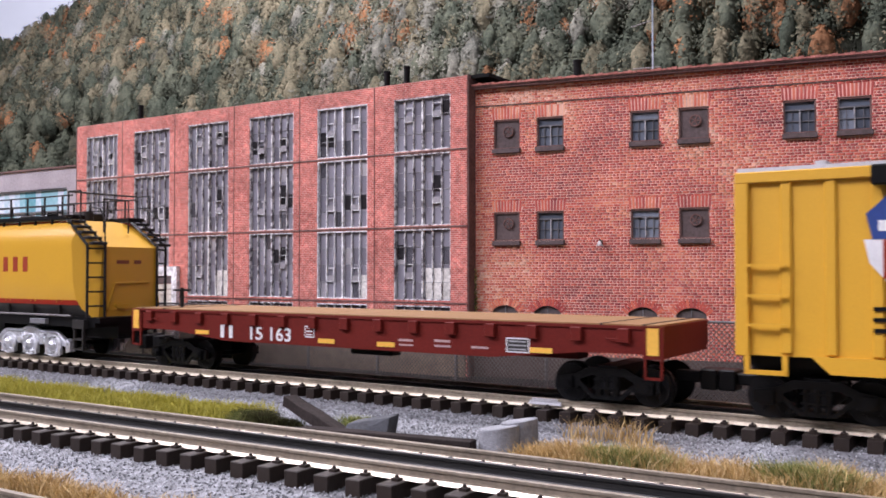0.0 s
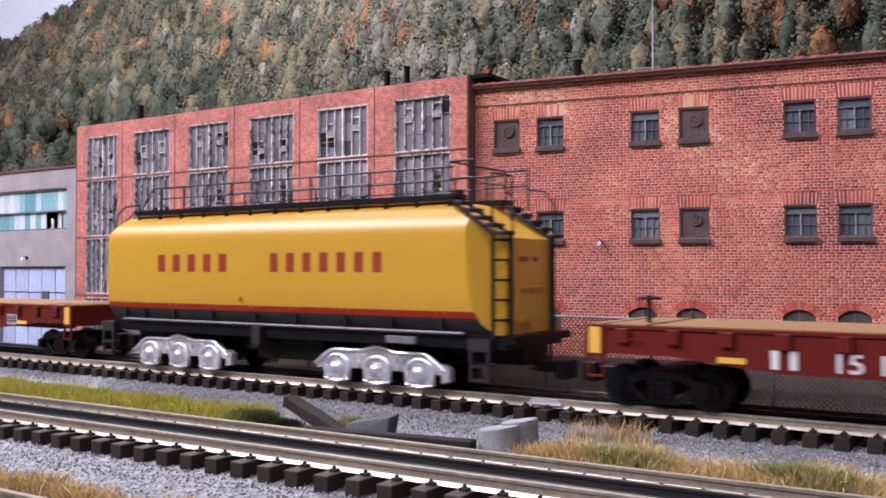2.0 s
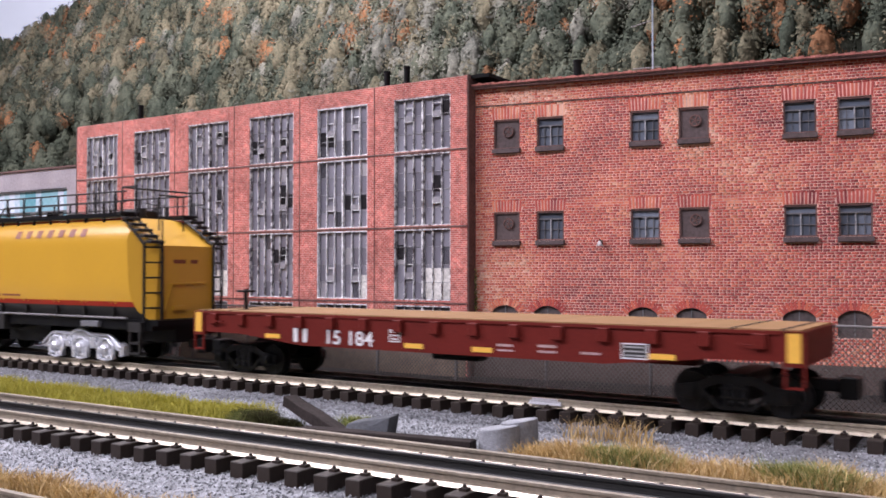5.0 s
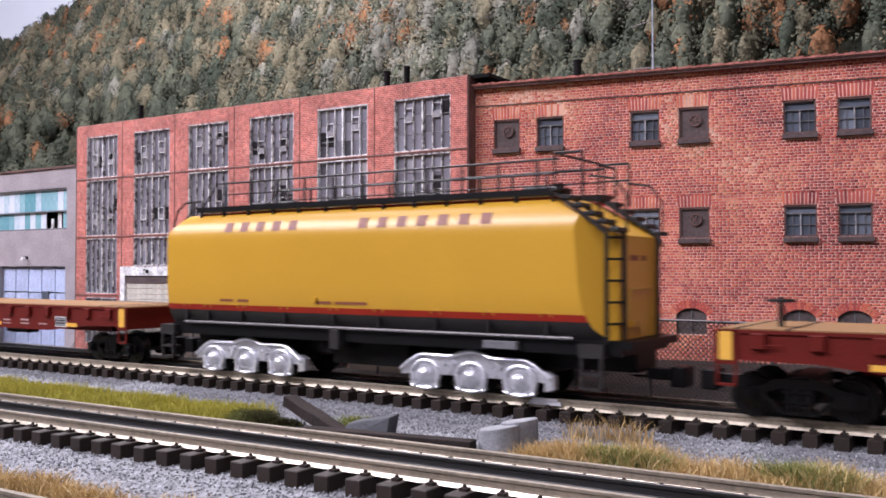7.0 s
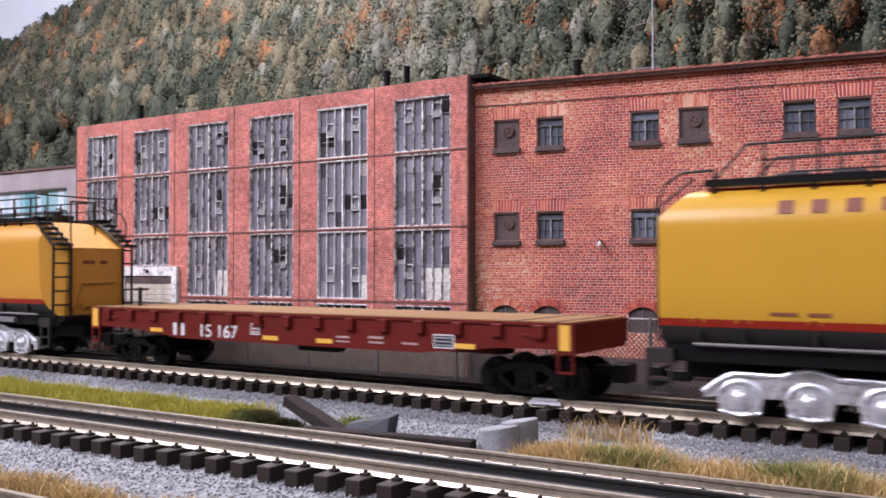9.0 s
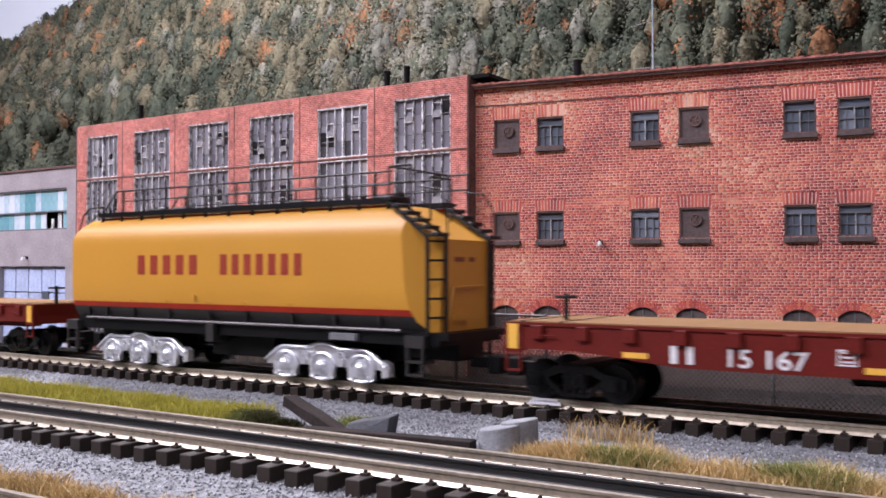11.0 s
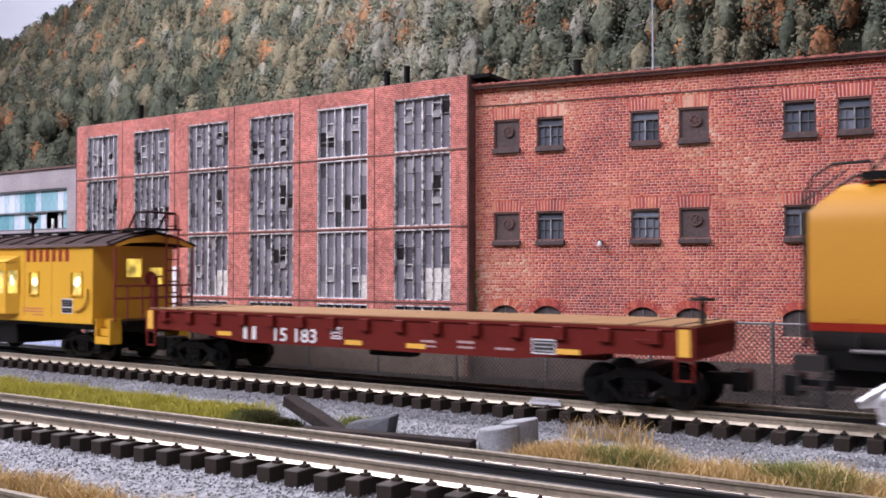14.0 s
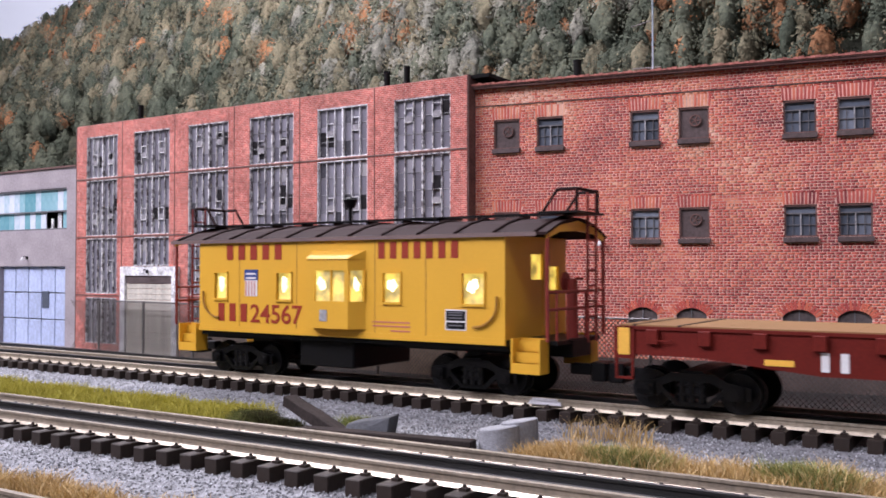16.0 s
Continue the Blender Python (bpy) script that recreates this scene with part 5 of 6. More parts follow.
TRUCKSIDE = six_wheel_frame()


def railing(bm, pts, r):
    tube(bm, pts, r, 6)


def tender(x, paint, name_z, name_x, name_h, small_marks, fill):
    c = thing("water_tender", pose(x, 0, 0), ("orange-yellow" if paint is M_ORANGE else "yellow") + " steam water tender with silver trucks and roof railings", "tender wagon", "water tenders")
    part("tank", tender_solid(0.0402, None), paint, c, "yellow rounded water tank", True, crease=20)
    for nm, band, paint2, lab in (("stripe", tender_solid(0.0370, 0.0402, 0.00012), M_STRIPE, "thin red stripe"), ("skirt", tender_solid(None, 0.0370), M_GREY, "dark grey lower skirt")):
        me = part(nm, band, paint2, c, lab, True, crease=20).data
        # the rear end and its cut corners stay yellow down to the frame
        me.materials.append(paint)
        for p in me.polygons:
            if p.normal.x > 0.3:
                p.material_index = 1
    part("underframe", boxes((-0.138, 0.150, -0.0300, 0.0300, 0.0225, 0.0292), (-0.02, 0.030, -0.020, 0.020, 0.010, 0.0225), (-0.135, 0.150, -0.012, 0.012, 0.014, 0.0225)), M_BLACK, c)
    bm = bmesh.new()
    for y in (-0.0322, 0.0322):
        cyl(bm, (-0.125, y, 0.0298), (0.128, y, 0.0298), 0.0008, n=8)
    part("side_pipe", bm, M_POST, c, "grey pipe along the frame")
    part("bracket", bevel(boxes((-0.012, -0.0055, -0.0335, -0.020, 0.0185, 0.0290)), 0.0004, 1), M_GREY, c)
    part("equipment_box", bevel(boxes((0.082, 0.100, -0.0332, -0.0300, 0.0235, 0.0272)), 0.0003, 1), M_SASHDARK, c)
    for px in (-0.123, -0.105, -0.078, -0.045, -0.010, 0.020, 0.055, 0.085, 0.115):
        bm = bmesh.new()
        lz, ly = (0.0402, -0.0329) if paint is M_ORANGE else (0.0388, -0.0327)
        # thin arc in body paint draws the highlight along each lug's top
        for k in range(10):
            a0, a1 = math.pi * k / 10, math.pi * (k + 1) / 10
            cyl(bm, (px + 0.0026 * math.cos(a0), ly + 0.0001, lz + 0.0022 * math.sin(a0)), (px + 0.0026 * math.cos(a1), ly + 0.0001, lz + 0.0022 * math.sin(a1)), 0.00024, n=6)
        part("lug", bm, paint, c, "half-round tank lug drawn as its highlight arc")
        part("lug_strap", boxes((px - 0.0004, px + 0.0004, -0.0327, -0.0300, 0.0300, 0.0366)), M_GREY, c)
    # roof boards and railings
    part("top_stripe", boxes((-0.122, 0.120, -0.0238, -0.0200, 0.0926, 0.0941), (-0.122, 0.120, 0.0200, 0.0238, 0.0926, 0.0941)), M_STRIPE, c, "thin red line under the walkway")
    part("running_board", boxes((-0.122, 0.121, -0.0268, -0.0175, 0.0948, 0.0976), (-0.122, 0.121, 0.0175, 0.0268, 0.0948, 0.0976)), M_BLACK, c, "black roof walkway")
    brk = mesh_of("walkway_bracket", boxes((-0.0008, 0.0008, -0.0005, 0.0005, 0.0915, 0.0967)), M_BLACK)
    for k in range(13):
        for y in (-0.0262, 0.0262):
            piece("walkway_bracket", brk, c, pose(-0.118 + k * 0.0195, y, 0))
    for d in (-1, 1):
        y = d * 0.0255
        post = mesh_of("rail_post", boxes((-0.0005, 0.0005, -0.0005, 0.0005, 0.0970, 0.1115)), M_IRON)
        for k in range(11):
            piece("rail_post", post, c, pose(-0.098 + k * 0.0205, y, 0))
        bm = bmesh.new()
        railing(bm, [(-0.118, y, 0.0975), (-0.105, y, 0.1112), (0.118, y, 0.1112)], 0.00055)
        railing(bm, [(-0.100, y, 0.1045), (0.118, y, 0.1045)], 0.0004)
        part("handrail", bm, M_IRON, c, "thin dark handrail")
    hat = mesh_of("hatch", bevel(boxes((-0.007, 0.007, -0.009, 0.009, 0.0940, 0.1010)), 0.001, 2), M_IRON)
    for px in (-0.092, -0.070, -0.025, 0.030, 0.095):
        piece("hatch", hat, c, pose(px, 0.004, 0))
    # front end: curved grab rails over the slope
    for y in (-0.026, 0.026):
        bm = bmesh.new()
        railing(bm, [(-0.1425, y, 0.030), (-0.1425, y, 0.0880), (-0.139, y, 0.0965), (-0.132, y, 0.1010), (-0.118, y, 0.1015), (-0.118, y, 0.0970)], 0.0006)
        railing(bm, [(-0.1425, y + 0.005 * (1 if y > 0 else -1) * -1, 0.030), (-0.1425, y - 0.005 * (1 if y > 0 else -1), 0.0880), (-0.128, y - 0.005 * (1 if y > 0 else -1), 0.0990)], 0.0005)
        for k in range(6):
            railing(bm, [(-0.1425, y, 0.036 + 0.0095 * k), (-0.1425, y - 0.005 * (1 if y > 0 else -1), 0.036 + 0.0095 * k)], 0.0005)
        part("front_ladder", bm, M_IRON, c, "thin dark end ladder with curved grabs")
    # rear end: platform, corner ladders that climb the slope, top cage
    part("rear_platform", boxes((0.130, 0.1550, -0.0300, 0.0300, 0.0255, 0.0290)), M_BLACK, c)
    for d in (-1, 1):
        lad = bmesh.new()
        ya, yb = d * 0.0318, d * 0.0212
        for y, xx in ((ya, 0.1440), (yb, 0.1480)):
            railing(lad, [(xx, y, 0.0285), (xx, y, 0.0765), (0.1165, y * 0.93, 0.0972)], 0.0010)
        for k in range(5):
            z = 0.0365 + 0.0095 * k
            railing(lad, [(0.1440, ya, z), (0.1480, yb, z)], 0.0006)
        part("corner_ladder", lad, M_IRON, c, "dark corner ladder")
        for k in range(6):
            u = k / 5
            xx, z = 0.1475 - 0.0290 * u, 0.0778 + 0.0190 * u
            part("ladder_step", bevel(boxes((xx - 0.0024, xx + 0.0024, min(d * 0.0318, d * 0.0205), max(d * 0.0318, d * 0.0205), z - 0.0009, z + 0.0010)), 0.0003, 1), M_IRON, c, "dark step over the sloped end")
        arch = bmesh.new()
        y = d * 0.028
        railing(arch, [(0.1495, y * 0.8, 0.0765), (0.1495, y * 0.8, 0.0935), (0.144, y * 0.8, 0.1010), (0.132, y * 0.8, 0.1030)], 0.0005)
        part("end_hoop", arch, M_IRON, c)
        arch = bmesh.new()
        railing(arch, [(0.1175, y, 0.0972), (0.1175, y, 0.1135), (0.131, y, 0.1135), (0.131, y, 0.0920)], 0.0006)
        railing(arch, [(0.1175, y, 0.1050), (0.131, y, 0.1050)], 0.0005)
        part("cage_rail", arch, M_IRON, c)
        # frame steps at each end
        for xx, nm in ((-0.139, "front_step"), (0.1375, "rear_step")):
            sb = boxes((xx - 0.0065, xx + 0.0055, min(d * 0.0260, d * 0.0335), max(d * 0.0260, d * 0.0335), 0.0215, 0.0275))
            for q in (-0.0055, 0.0038):
                box(sb, xx + q, xx + q + 0.0012, min(d * 0.0315, d * 0.0335), max(d * 0.0315, d * 0.0335), 0.0075, 0.0220)
            for z in (0.0075, 0.0140):
                box(sb, xx - 0.0055, xx + 0.0050, min(d * 0.0275, d * 0.0337), max(d * 0.0275, d * 0.0337), z, z + 0.0012)
            part(nm, sb, M_GREY, c, "dark grey two-rung step")
    bm = bmesh.new()
    railing(bm, [(0.1472, -0.0185, 0.034), (0.1475, -0.0130, 0.0515), (0.1477, 0.014, 0.0520)], 0.0007)
    box(bm, 0.1463, 0.1482, -0.012, -0.002, 0.0345, 0.0375)
    part("end_grab", bm, paint, c, "yellow end grab rail")
    cage = bmesh.new()
    railing(cage, [(0.1175, -0.028, 0.1135), (0.1175, 0.028, 0.1135)], 0.0006)
    railing(cage, [(0.131, -0.010, 0.0860), (0.131, -0.010, 0.1090), (0.131, 0.010, 0.1090), (0.131, 0.010, 0.0860)], 0.0006)
    cyl(cage, (0.108, -0.006, 0.0945), (0.108, -0.006, 0.1015), 0.0035, n=12)
    part("hatch_cage", cage, M_IRON, c, "dark railing round the filler hatch")
    # trucks
    for tx in (-0.0816, 0.0704):
        t = part("truck", boxes((tx - 0.036, tx + 0.036, -0.0150, 0.0150, 0.0110, 0.0190)), M_BLACK, c, "silver six-wheel truck")
        piece("truck_side", TRUCKSIDE, t, pose(tx, -0.0235, 0.0003))
        piece("truck_side", TRUCKSIDE, t, pose(tx, 0.0235, 0.0003, 0, 0, 180))
        for dx in (-0.0268, 0.0, 0.0268):
            w = piece("wheelset", WHEELSET, t, pose(tx + dx, 0, 0.0086))
            SPIN.append((w, tx + dx))
    coupler(c, -0.136, -1)
    coupler(c, 0.151, 1)
    # name bars and small marks
    high = name_z > 0.075
    for (xa, xb), count in zip(name_x, (5, 7)):
        letter_bars(c, xa, xb, name_z, name_z + name_h, -0.0331 if high else -0.0336, (count,), 0, M_NAMEBROWN if high else M_RED, fill, 0.0023 if high else 0.0)
    for a, b, z in small_marks:
        part("small_print_bar", boxes((a, b, -0.0331, -0.0322, z, z + 0.0014)), M_NAMEBROWN, c)
    part("end_mark_bar", boxes((0.1463, 0.14668, -0.011, -0.001, 0.0645, 0.0670), (0.1463, 0.14668, 0.003, 0.009, 0.0645, 0.0670)), M_NAMEBROWN, c)
    bm = bmesh.new()
    cyl(bm, (-0.034 + 0.012, -0.0345, 0.0445), (-0.034 + 0.012, -0.0325, 0.0445), 0.0016, n=10)
    part("valve_cap", bm, paint, c)
    return c


# ---- caboose ----
M_CABOOSE = mat("caboose_yellow_paint", (0.66, 0.36, 0.028), 0.45, 0, 0.06, 1500, 15, 0.04)
M_ROOFEDGE = mat("worn_brown_roof_edge", (0.16, 0.11, 0.10), 0.5, 0.1, 0.2)
M_BROWNYELLOW = mat("tarnished_grab", (0.33, 0.16, 0.02), 0.5)
M_PALERED = mat("faded_red_print", (0.45, 0.14, 0.10), 0.6)


def bulb(x, y, z):
    """A small lamp seen close behind a pane."""
    bm = bmesh.new()
    q = bmesh.ops.create_uvsphere(bm, u_segments=14, v_segments=8, radius=1, matrix=Matrix.Diagonal((0.0027, 0.0006, 0.0037, 1)))
    for v in q["verts"]:
        a = math.atan2(v.co.z, v.co.x)
        f = 1 + 0.22 * math.sin(2 * a + x * 900) + 0.14 * math.sin(5 * a + x * 400)
        v.co = Vector((v.co.x * f + x, v.co.y + y, v.co.z * f + z))
    return bm


def caboose(x):
    c = thing("caboose", pose(x, 0, 0), "yellow bay-window caboose with dark red end railings and lit windows", "caboose")
    H = 0.1030
    wins = (-0.0900, -0.0412, 0.0322, 0.0795)
    wz = (0.0440, 0.0585)
    ww = dict(zip(wins, (0.0100, 0.0108, 0.0108, 0.0122)))
    holes = [(a, a + ww[a], wz[0], wz[1]) for a in wins]
    for d in (-1, 1):
        y0, y1 = sorted((d * S, d * (S - 0.0015)))
        part("side_wall", holed(bmesh.new(), -H, H, 0.0275, 0.0765, holes, y0, y1), M_CABOOSE, c, "yellow plated side")
        x0, x1 = sorted((d * H, d * (H - 0.0015)))
        part("end_wall", holed(bmesh.new(), -S + 0.0015, S - 0.0015, 0.0275, 0.0765, [(-0.0065, 0.0065, 0.0275, 0.0700), (0.0125, 0.0245, 0.0500, 0.0620)], x0, x1, "x"), M_CABOOSE, c)
    seam = mesh_of("plate_seam", boxes((-0.0002, 0.0002, -S - 0.00012, -S + 0.0001, 0.0282, 0.0760)), M_BROWNYELLOW)
    for px in (-0.0700, -0.0265, 0.0270, 0.0585):
        piece("plate_seam", seam, c, pose(px, 0, 0))
    part("floor_frame", boxes((-0.1270, 0.1270, -0.0100, 0.0100, 0.0190, 0.0270), (-H, H, -S + 0.002, S - 0.002, 0.0225, 0.0275)), M_BLACK, c)
    part("side_sill", boxes((-H, H, -S - 0.0003, -S + 0.001, 0.0250, 0.0282)), M_CABOOSE, c)
    for a in wins:
        w = part("window", boxes((a - 0.0007, a, -S - 0.0006, -S + 0.0012, wz[0] - 0.0007, wz[1] + 0.0007), (a + ww[a], a + ww[a] + 0.0007, -S - 0.0006, -S + 0.0012, wz[0] - 0.0007, wz[1] + 0.0007),
                                 (a - 0.0007, a + ww[a] + 0.0007, -S - 0.0010, -S + 0.0012, wz[0] - 0.0012, wz[0]), (a - 0.0007, a + ww[a] + 0.0007, -S - 0.0010, -S + 0.0012, wz[1], wz[1] + 0.0010)), M_CABOOSE, c, "yellow-framed lit window")
        part("pane", boxes((a, a + ww[a], -S + 0.0016, -S + 0.0020, wz[0], wz[1])), M_LIT, w, "warm glowing window pane")
        part("bulb", bulb(a + ww[a] * 0.42, -S + 0.0013, 0.0525), M_BULB, w, "bright lamp behind the glass", True)
    # bay window
    bx0, bx1 = -0.0150, 0.0200
    out = [(bx0, -S), (bx0 + 0.0015, -S - 0.0065), (bx1 - 0.0055, -S - 0.0065), (bx1 + 0.0010, -S)]
    bm = bmesh.new()
    prism(bm, out, "z", 0.0298, 0.0440)
    prism(bm, out, "z", 0.0600, 0.0660)
    box(bm, bx0 + 0.0015, bx0 + 0.0070, -S - 0.0065, -S, 0.0440, 0.0600)
    box(bm, bx1 - 0.0080, bx1 - 0.0052, -S - 0.0065, -S, 0.0440, 0.0600)
    box(bm, bx1 - 0.0005, bx1 + 0.0010, -S - 0.0012, -S, 0.0440, 0.0600)
    rf = [(bx0, -S), (bx0 + 0.0015, -S - 0.0072), (bx1 - 0.0050, -S - 0.0072), (bx1 + 0.0012, -S)]
    bay = part("bay", bm, M_CABOOSE, c, "projecting yellow bay window")
    bm = bmesh.new()
    prism(bm, rf, "z", 0.0660, 0.0705)
    for v in bm.verts:
        if v.co.z > 0.07 and v.co.y < -S - 0.003:
            v.co.z -= 0.0035
            v.co.y += 0.001
    part("bay_roof", bm, M_CABOOSE, bay)
    part("bay_pane", boxes((bx0 + 0.0070, bx1 - 0.0080, -S - 0.0055, -S - 0.0050, 0.0440, 0.0600)), M_LIT, bay, "warm glowing window pane")
    part("bay_bulb", bulb(bx0 + 0.0110, -S - 0.0056, 0.0530), M_BULB, bay, "", True)
    part("bay_bulb", bulb(bx1 - 0.0030, -S - 0.0037, 0.0530), M_BULB, bay, "", True)
    part("bay_mullion", boxes((0.0026, 0.0034, -S - 0.0066, -S - 0.0050, 0.0440, 0.0600)), M_CABOOSE, bay)
    bm = bmesh.new()
    prism(bm, [(bx1 - 0.0050, -S - 0.0052), (bx1 - 0.0046, -S - 0.0052), (bx1 - 0.0002, -S - 0.0010), (bx1 - 0.0006, -S - 0.0010)], "z", 0.0440, 0.0600)
    part("bay_side_pane", bm, M_LIT, bay, "bright glowing side pane")
    # roof
    bm = bmesh.new()
    out = [(-S - 0.0016, 0.0762), (-S - 0.0016, 0.0775), (-0.020, 0.0825), (-0.008, 0.0850), (0.0, 0.0855), (0.008, 0.0850), (0.020, 0.0825), (S + 0.0016, 0.0775), (S + 0.0016, 0.0762), (0.020, 0.0812), (0.0, 0.0840), (-0.020, 0.0812)]
    prism(bm, out, "x", -0.1260, 0.1255)
    part("roof", bm, M_ROOFBROWN, c, "dark brown curved roof")
    part("roof_edge", boxes((-0.1262, 0.1200, -S - 0.0020, -S - 0.0016, 0.0757, 0.0776)), M_ROOFEDGE, c, "brown roof edge strip")
    rib = bmesh.new()
    tube(rib, [(0, -S - 0.0018, 0.0780), (0, -0.020, 0.0829), (0, -0.008, 0.0855), (0, 0.008, 0.0855), (0, 0.020, 0.0829), (0, S + 0.0018, 0.0780)], 0.0007)
    rib_me = mesh_of("roof_rib", rib, M_ROOFBROWN)
    for k in range(12):
        piece("roof_rib", rib_me, c, pose(-0.1200 + k * 0.0218, 0, 0))
    part("running_board", boxes((-0.1300, 0.1320, -0.0048, -0.0018, 0.0872, 0.0880), (-0.1300, 0.1320, 0.0018, 0.0048, 0.0872, 0.0880), (0.030, 0.052, -0.012, 0.012, 0.0868, 0.0876), (0.112, 0.132, -0.016, 0.016, 0.0870, 0.0880), (-0.130, -0.112, -0.016, 0.016, 0.0870, 0.0880)), M_BLACK, c, "black roof walkway")
    sup = mesh_of("walkway_support", boxes((-0.0006, 0.0006, -0.0048, 0.0048, 0.0840, 0.0873)), M_BLACK)
    for k in range(11):
        piece("walkway_support", sup, c, pose(-0.120 + k * 0.024, 0, 0))
    bm = bmesh.new()
    cyl(bm, (-0.0155, 0.0, 0.085), (-0.0155, 0.0, 0.0975), 0.0012, n=10)
    cyl(bm, (-0.0155, 0.0, 0.0955), (-0.0155, 0.0, 0.1000), 0.0024, 0.0042, 12)
    cyl(bm, (-0.0155, 0.0, 0.1000), (-0.0155, 0.0, 0.1015), 0.0042, 0.0028, 12)
    part("smokestack", bm, M_BLACK, c, "black smokestack")
    # ends
    for d in (-1, 1):
        part("platform", boxes((min(d * H, d * 0.1260), max(d * H, d * 0.1260), -0.0240, 0.0240, 0.0255, 0.0275)), M_BLACK, c)
        hood = bmesh.new()
        prism(hood, [(-S, 0.0745), (-S, 0.0772), (-0.020, 0.0820), (0.0, 0.0845), (0.020, 0.0820), (S, 0.0772), (S, 0.0745), (0.020, 0.0780), (0.0, 0.0790), (-0.020, 0.0780)], "x", d * 0.1245 - 0.0006, d * 0.1245 + 0.0006)
        part("hood", hood, M_CABOOSE, c, "yellow end arch under the roof")
        rl = bmesh.new()
        for y in (-S + 0.001, S - 0.001):
            railing(rl, [(d * 0.1245, y, 0.0275), (d * 0.1245, y, 0.0765)], 0.0009)
        for z in (0.0420, 0.0500):
            railing(rl, [(d * 0.1245, -S + 0.001, z), (d * 0.1245, S - 0.001, z)], 0.0007)
        for y in (-0.022, -0.010, 0.010, 0.022):
            railing(rl, [(d * 0.1245, y, 0.0275), (d * 0.1245, y, 0.0500)], 0.0006)
        part("end_railing", rl, M_ENDRED, c, "dark red end railing")
        ld = bmesh.new()
        yl = 0.012 if d > 0 else -0.012
        for y in (yl - 0.005, yl + 0.005):
            railing(ld, [(d * 0.1270, y, 0.0250), (d * 0.1270, y, 0.0880), (d * 0.1270, y, 0.0980)], 0.0007)
        for k in range(9):
            railing(ld, [(d * 0.1270, yl - 0.005, 0.030 + k * 0.0075), (d * 0.1270, yl + 0.005, 0.030 + k * 0.0075)], 0.0005)
        part("end_ladder", ld, M_ENDRED, c, "dark red end ladder")
        lp = bmesh.new()
        for y in (-0.012, 0.012):
            railing(lp, [(d * 0.1300, y, 0.0875), (d * 0.1300, y, 0.0985), (d * 0.1200, y, 0.0985), (d * 0.1120, y, 0.0875)], 0.0008)
        railing(lp, [(d * 0.1300, -0.012, 0.0985), (d * 0.1300, 0.012, 0.0985)], 0.0008)
        part("roof_grab", lp, M_ROOFBROWN, c, "brown roof grab rail")
        for y in (-1, 1):
            y0, y1 = sorted((y * 0.0235, y * S))
            xa, xb = sorted((d * 0.1070, d * 0.1205))
            st = part("steps", boxes((xa, xb, min(y * 0.0235, y * 0.0242), max(y * 0.0235, y * 0.0242), 0.0125, 0.0285)), M_CABOOSE, c, "yellow corner steps")
            for q in (d * 0.1065, d * 0.1206):
                part("side_plate", boxes((q - 0.0005, q + 0.0005, y0, y1, 0.0125, 0.0285)), M_CABOOSE, st)
            for z, q in ((0.0125, 0.0), (0.0175, 0.3), (0.0225, 0.6)):
                ya, yb = sorted((y * 0.0242, y * (S - (S - 0.0235) * q)))
                part("tread", boxes((xa, xb, ya, yb, z, z + 0.0011), (xa, xb, yb - 0.0006 if y > 0 else ya, yb if y > 0 else ya + 0.0006, z + 0.0011, z + 0.0048)), M_CABOOSE, st)
        dr = part("end_door", boxes((min(d * (H - 0.0004), d * (H - 0.0012)), max(d * (H - 0.0004), d * (H - 0.0012)), -0.0065, 0.0065, 0.0275, 0.0555), (min(d * (H - 0.0004), d * (H - 0.0012)), max(d * (H - 0.0004), d * (H - 0.0012)), -0.0065, 0.0065, 0.0680, 0.0700)), M_CABOOSE, c, "yellow end door with lit pane")
        part("door_pane", boxes((min(d * (H - 0.0014), d * (H - 0.0018)), max(d * (H - 0.0014), d * (H - 0.0018)), -0.0065, 0.0065, 0.0555, 0.0680)), M_LIT, dr, "warm glowing pane")
        part("end_pane", boxes((min(d * (H - 0.0016), d * (H - 0.0020)), max(d * (H - 0.0016), d * (H - 0.0020)), 0.0125, 0.0245, 0.0500, 0.0620)), M_LIT, c, "warm glowing end window")
        bk = bmesh.new()
        cyl(bk, (d * 0.1210, 0.002, 0.0275), (d * 0.1210, 0.002, 0.0560), 0.0030, 0.0026, 10)
        cyl(bk, (d * 0.1245, -0.002, 0.0560), (d * 0.1245, 0.006, 0.0560), 0.0006, n=6)
        bw = part("brake_stand", bk, M_ENDRED, c, "dark red hand-brake housing")
        wh = bmesh.new()
        cyl(wh, (d * 0.1170, 0.002, 0.0545), (d * 0.1180, 0.002, 0.0545), 0.0048, n=18)
        part("brake_wheel", wh, M_ENDRED, bw)
        coupler(c, d * 0.122, d)
        truck(c, d * 0.0790)
        # curved grab at the body corner
        gr = bmesh.new()
        pts = [(d * 0.0990, -S - 0.0010, 0.0480 - 0.0001)]
        for k in range(7):
            a = radians(k * 15)
            pts.append((d * (0.0860 + 0.0130 * math.cos(a)), -S - 0.0010, 0.0440 - 0.0110 * math.sin(a)))
        railing(gr, pts, 0.0006)
        part("corner_grab", gr, M_BROWNYELLOW, c, "curved grab iron")
    part("equipment_box", bevel(boxes((-0.030, 0.008, -0.0260, 0.0260, 0.0080, 0.0225)), 0.0008, 1), M_BLACK, c, "black underfloor box")
    # markings
    letter_bars(c, -0.0825, -0.0355, 0.0660, 0.0745, -S - 0.0001, (5,), 0, M_RED, 0.55)
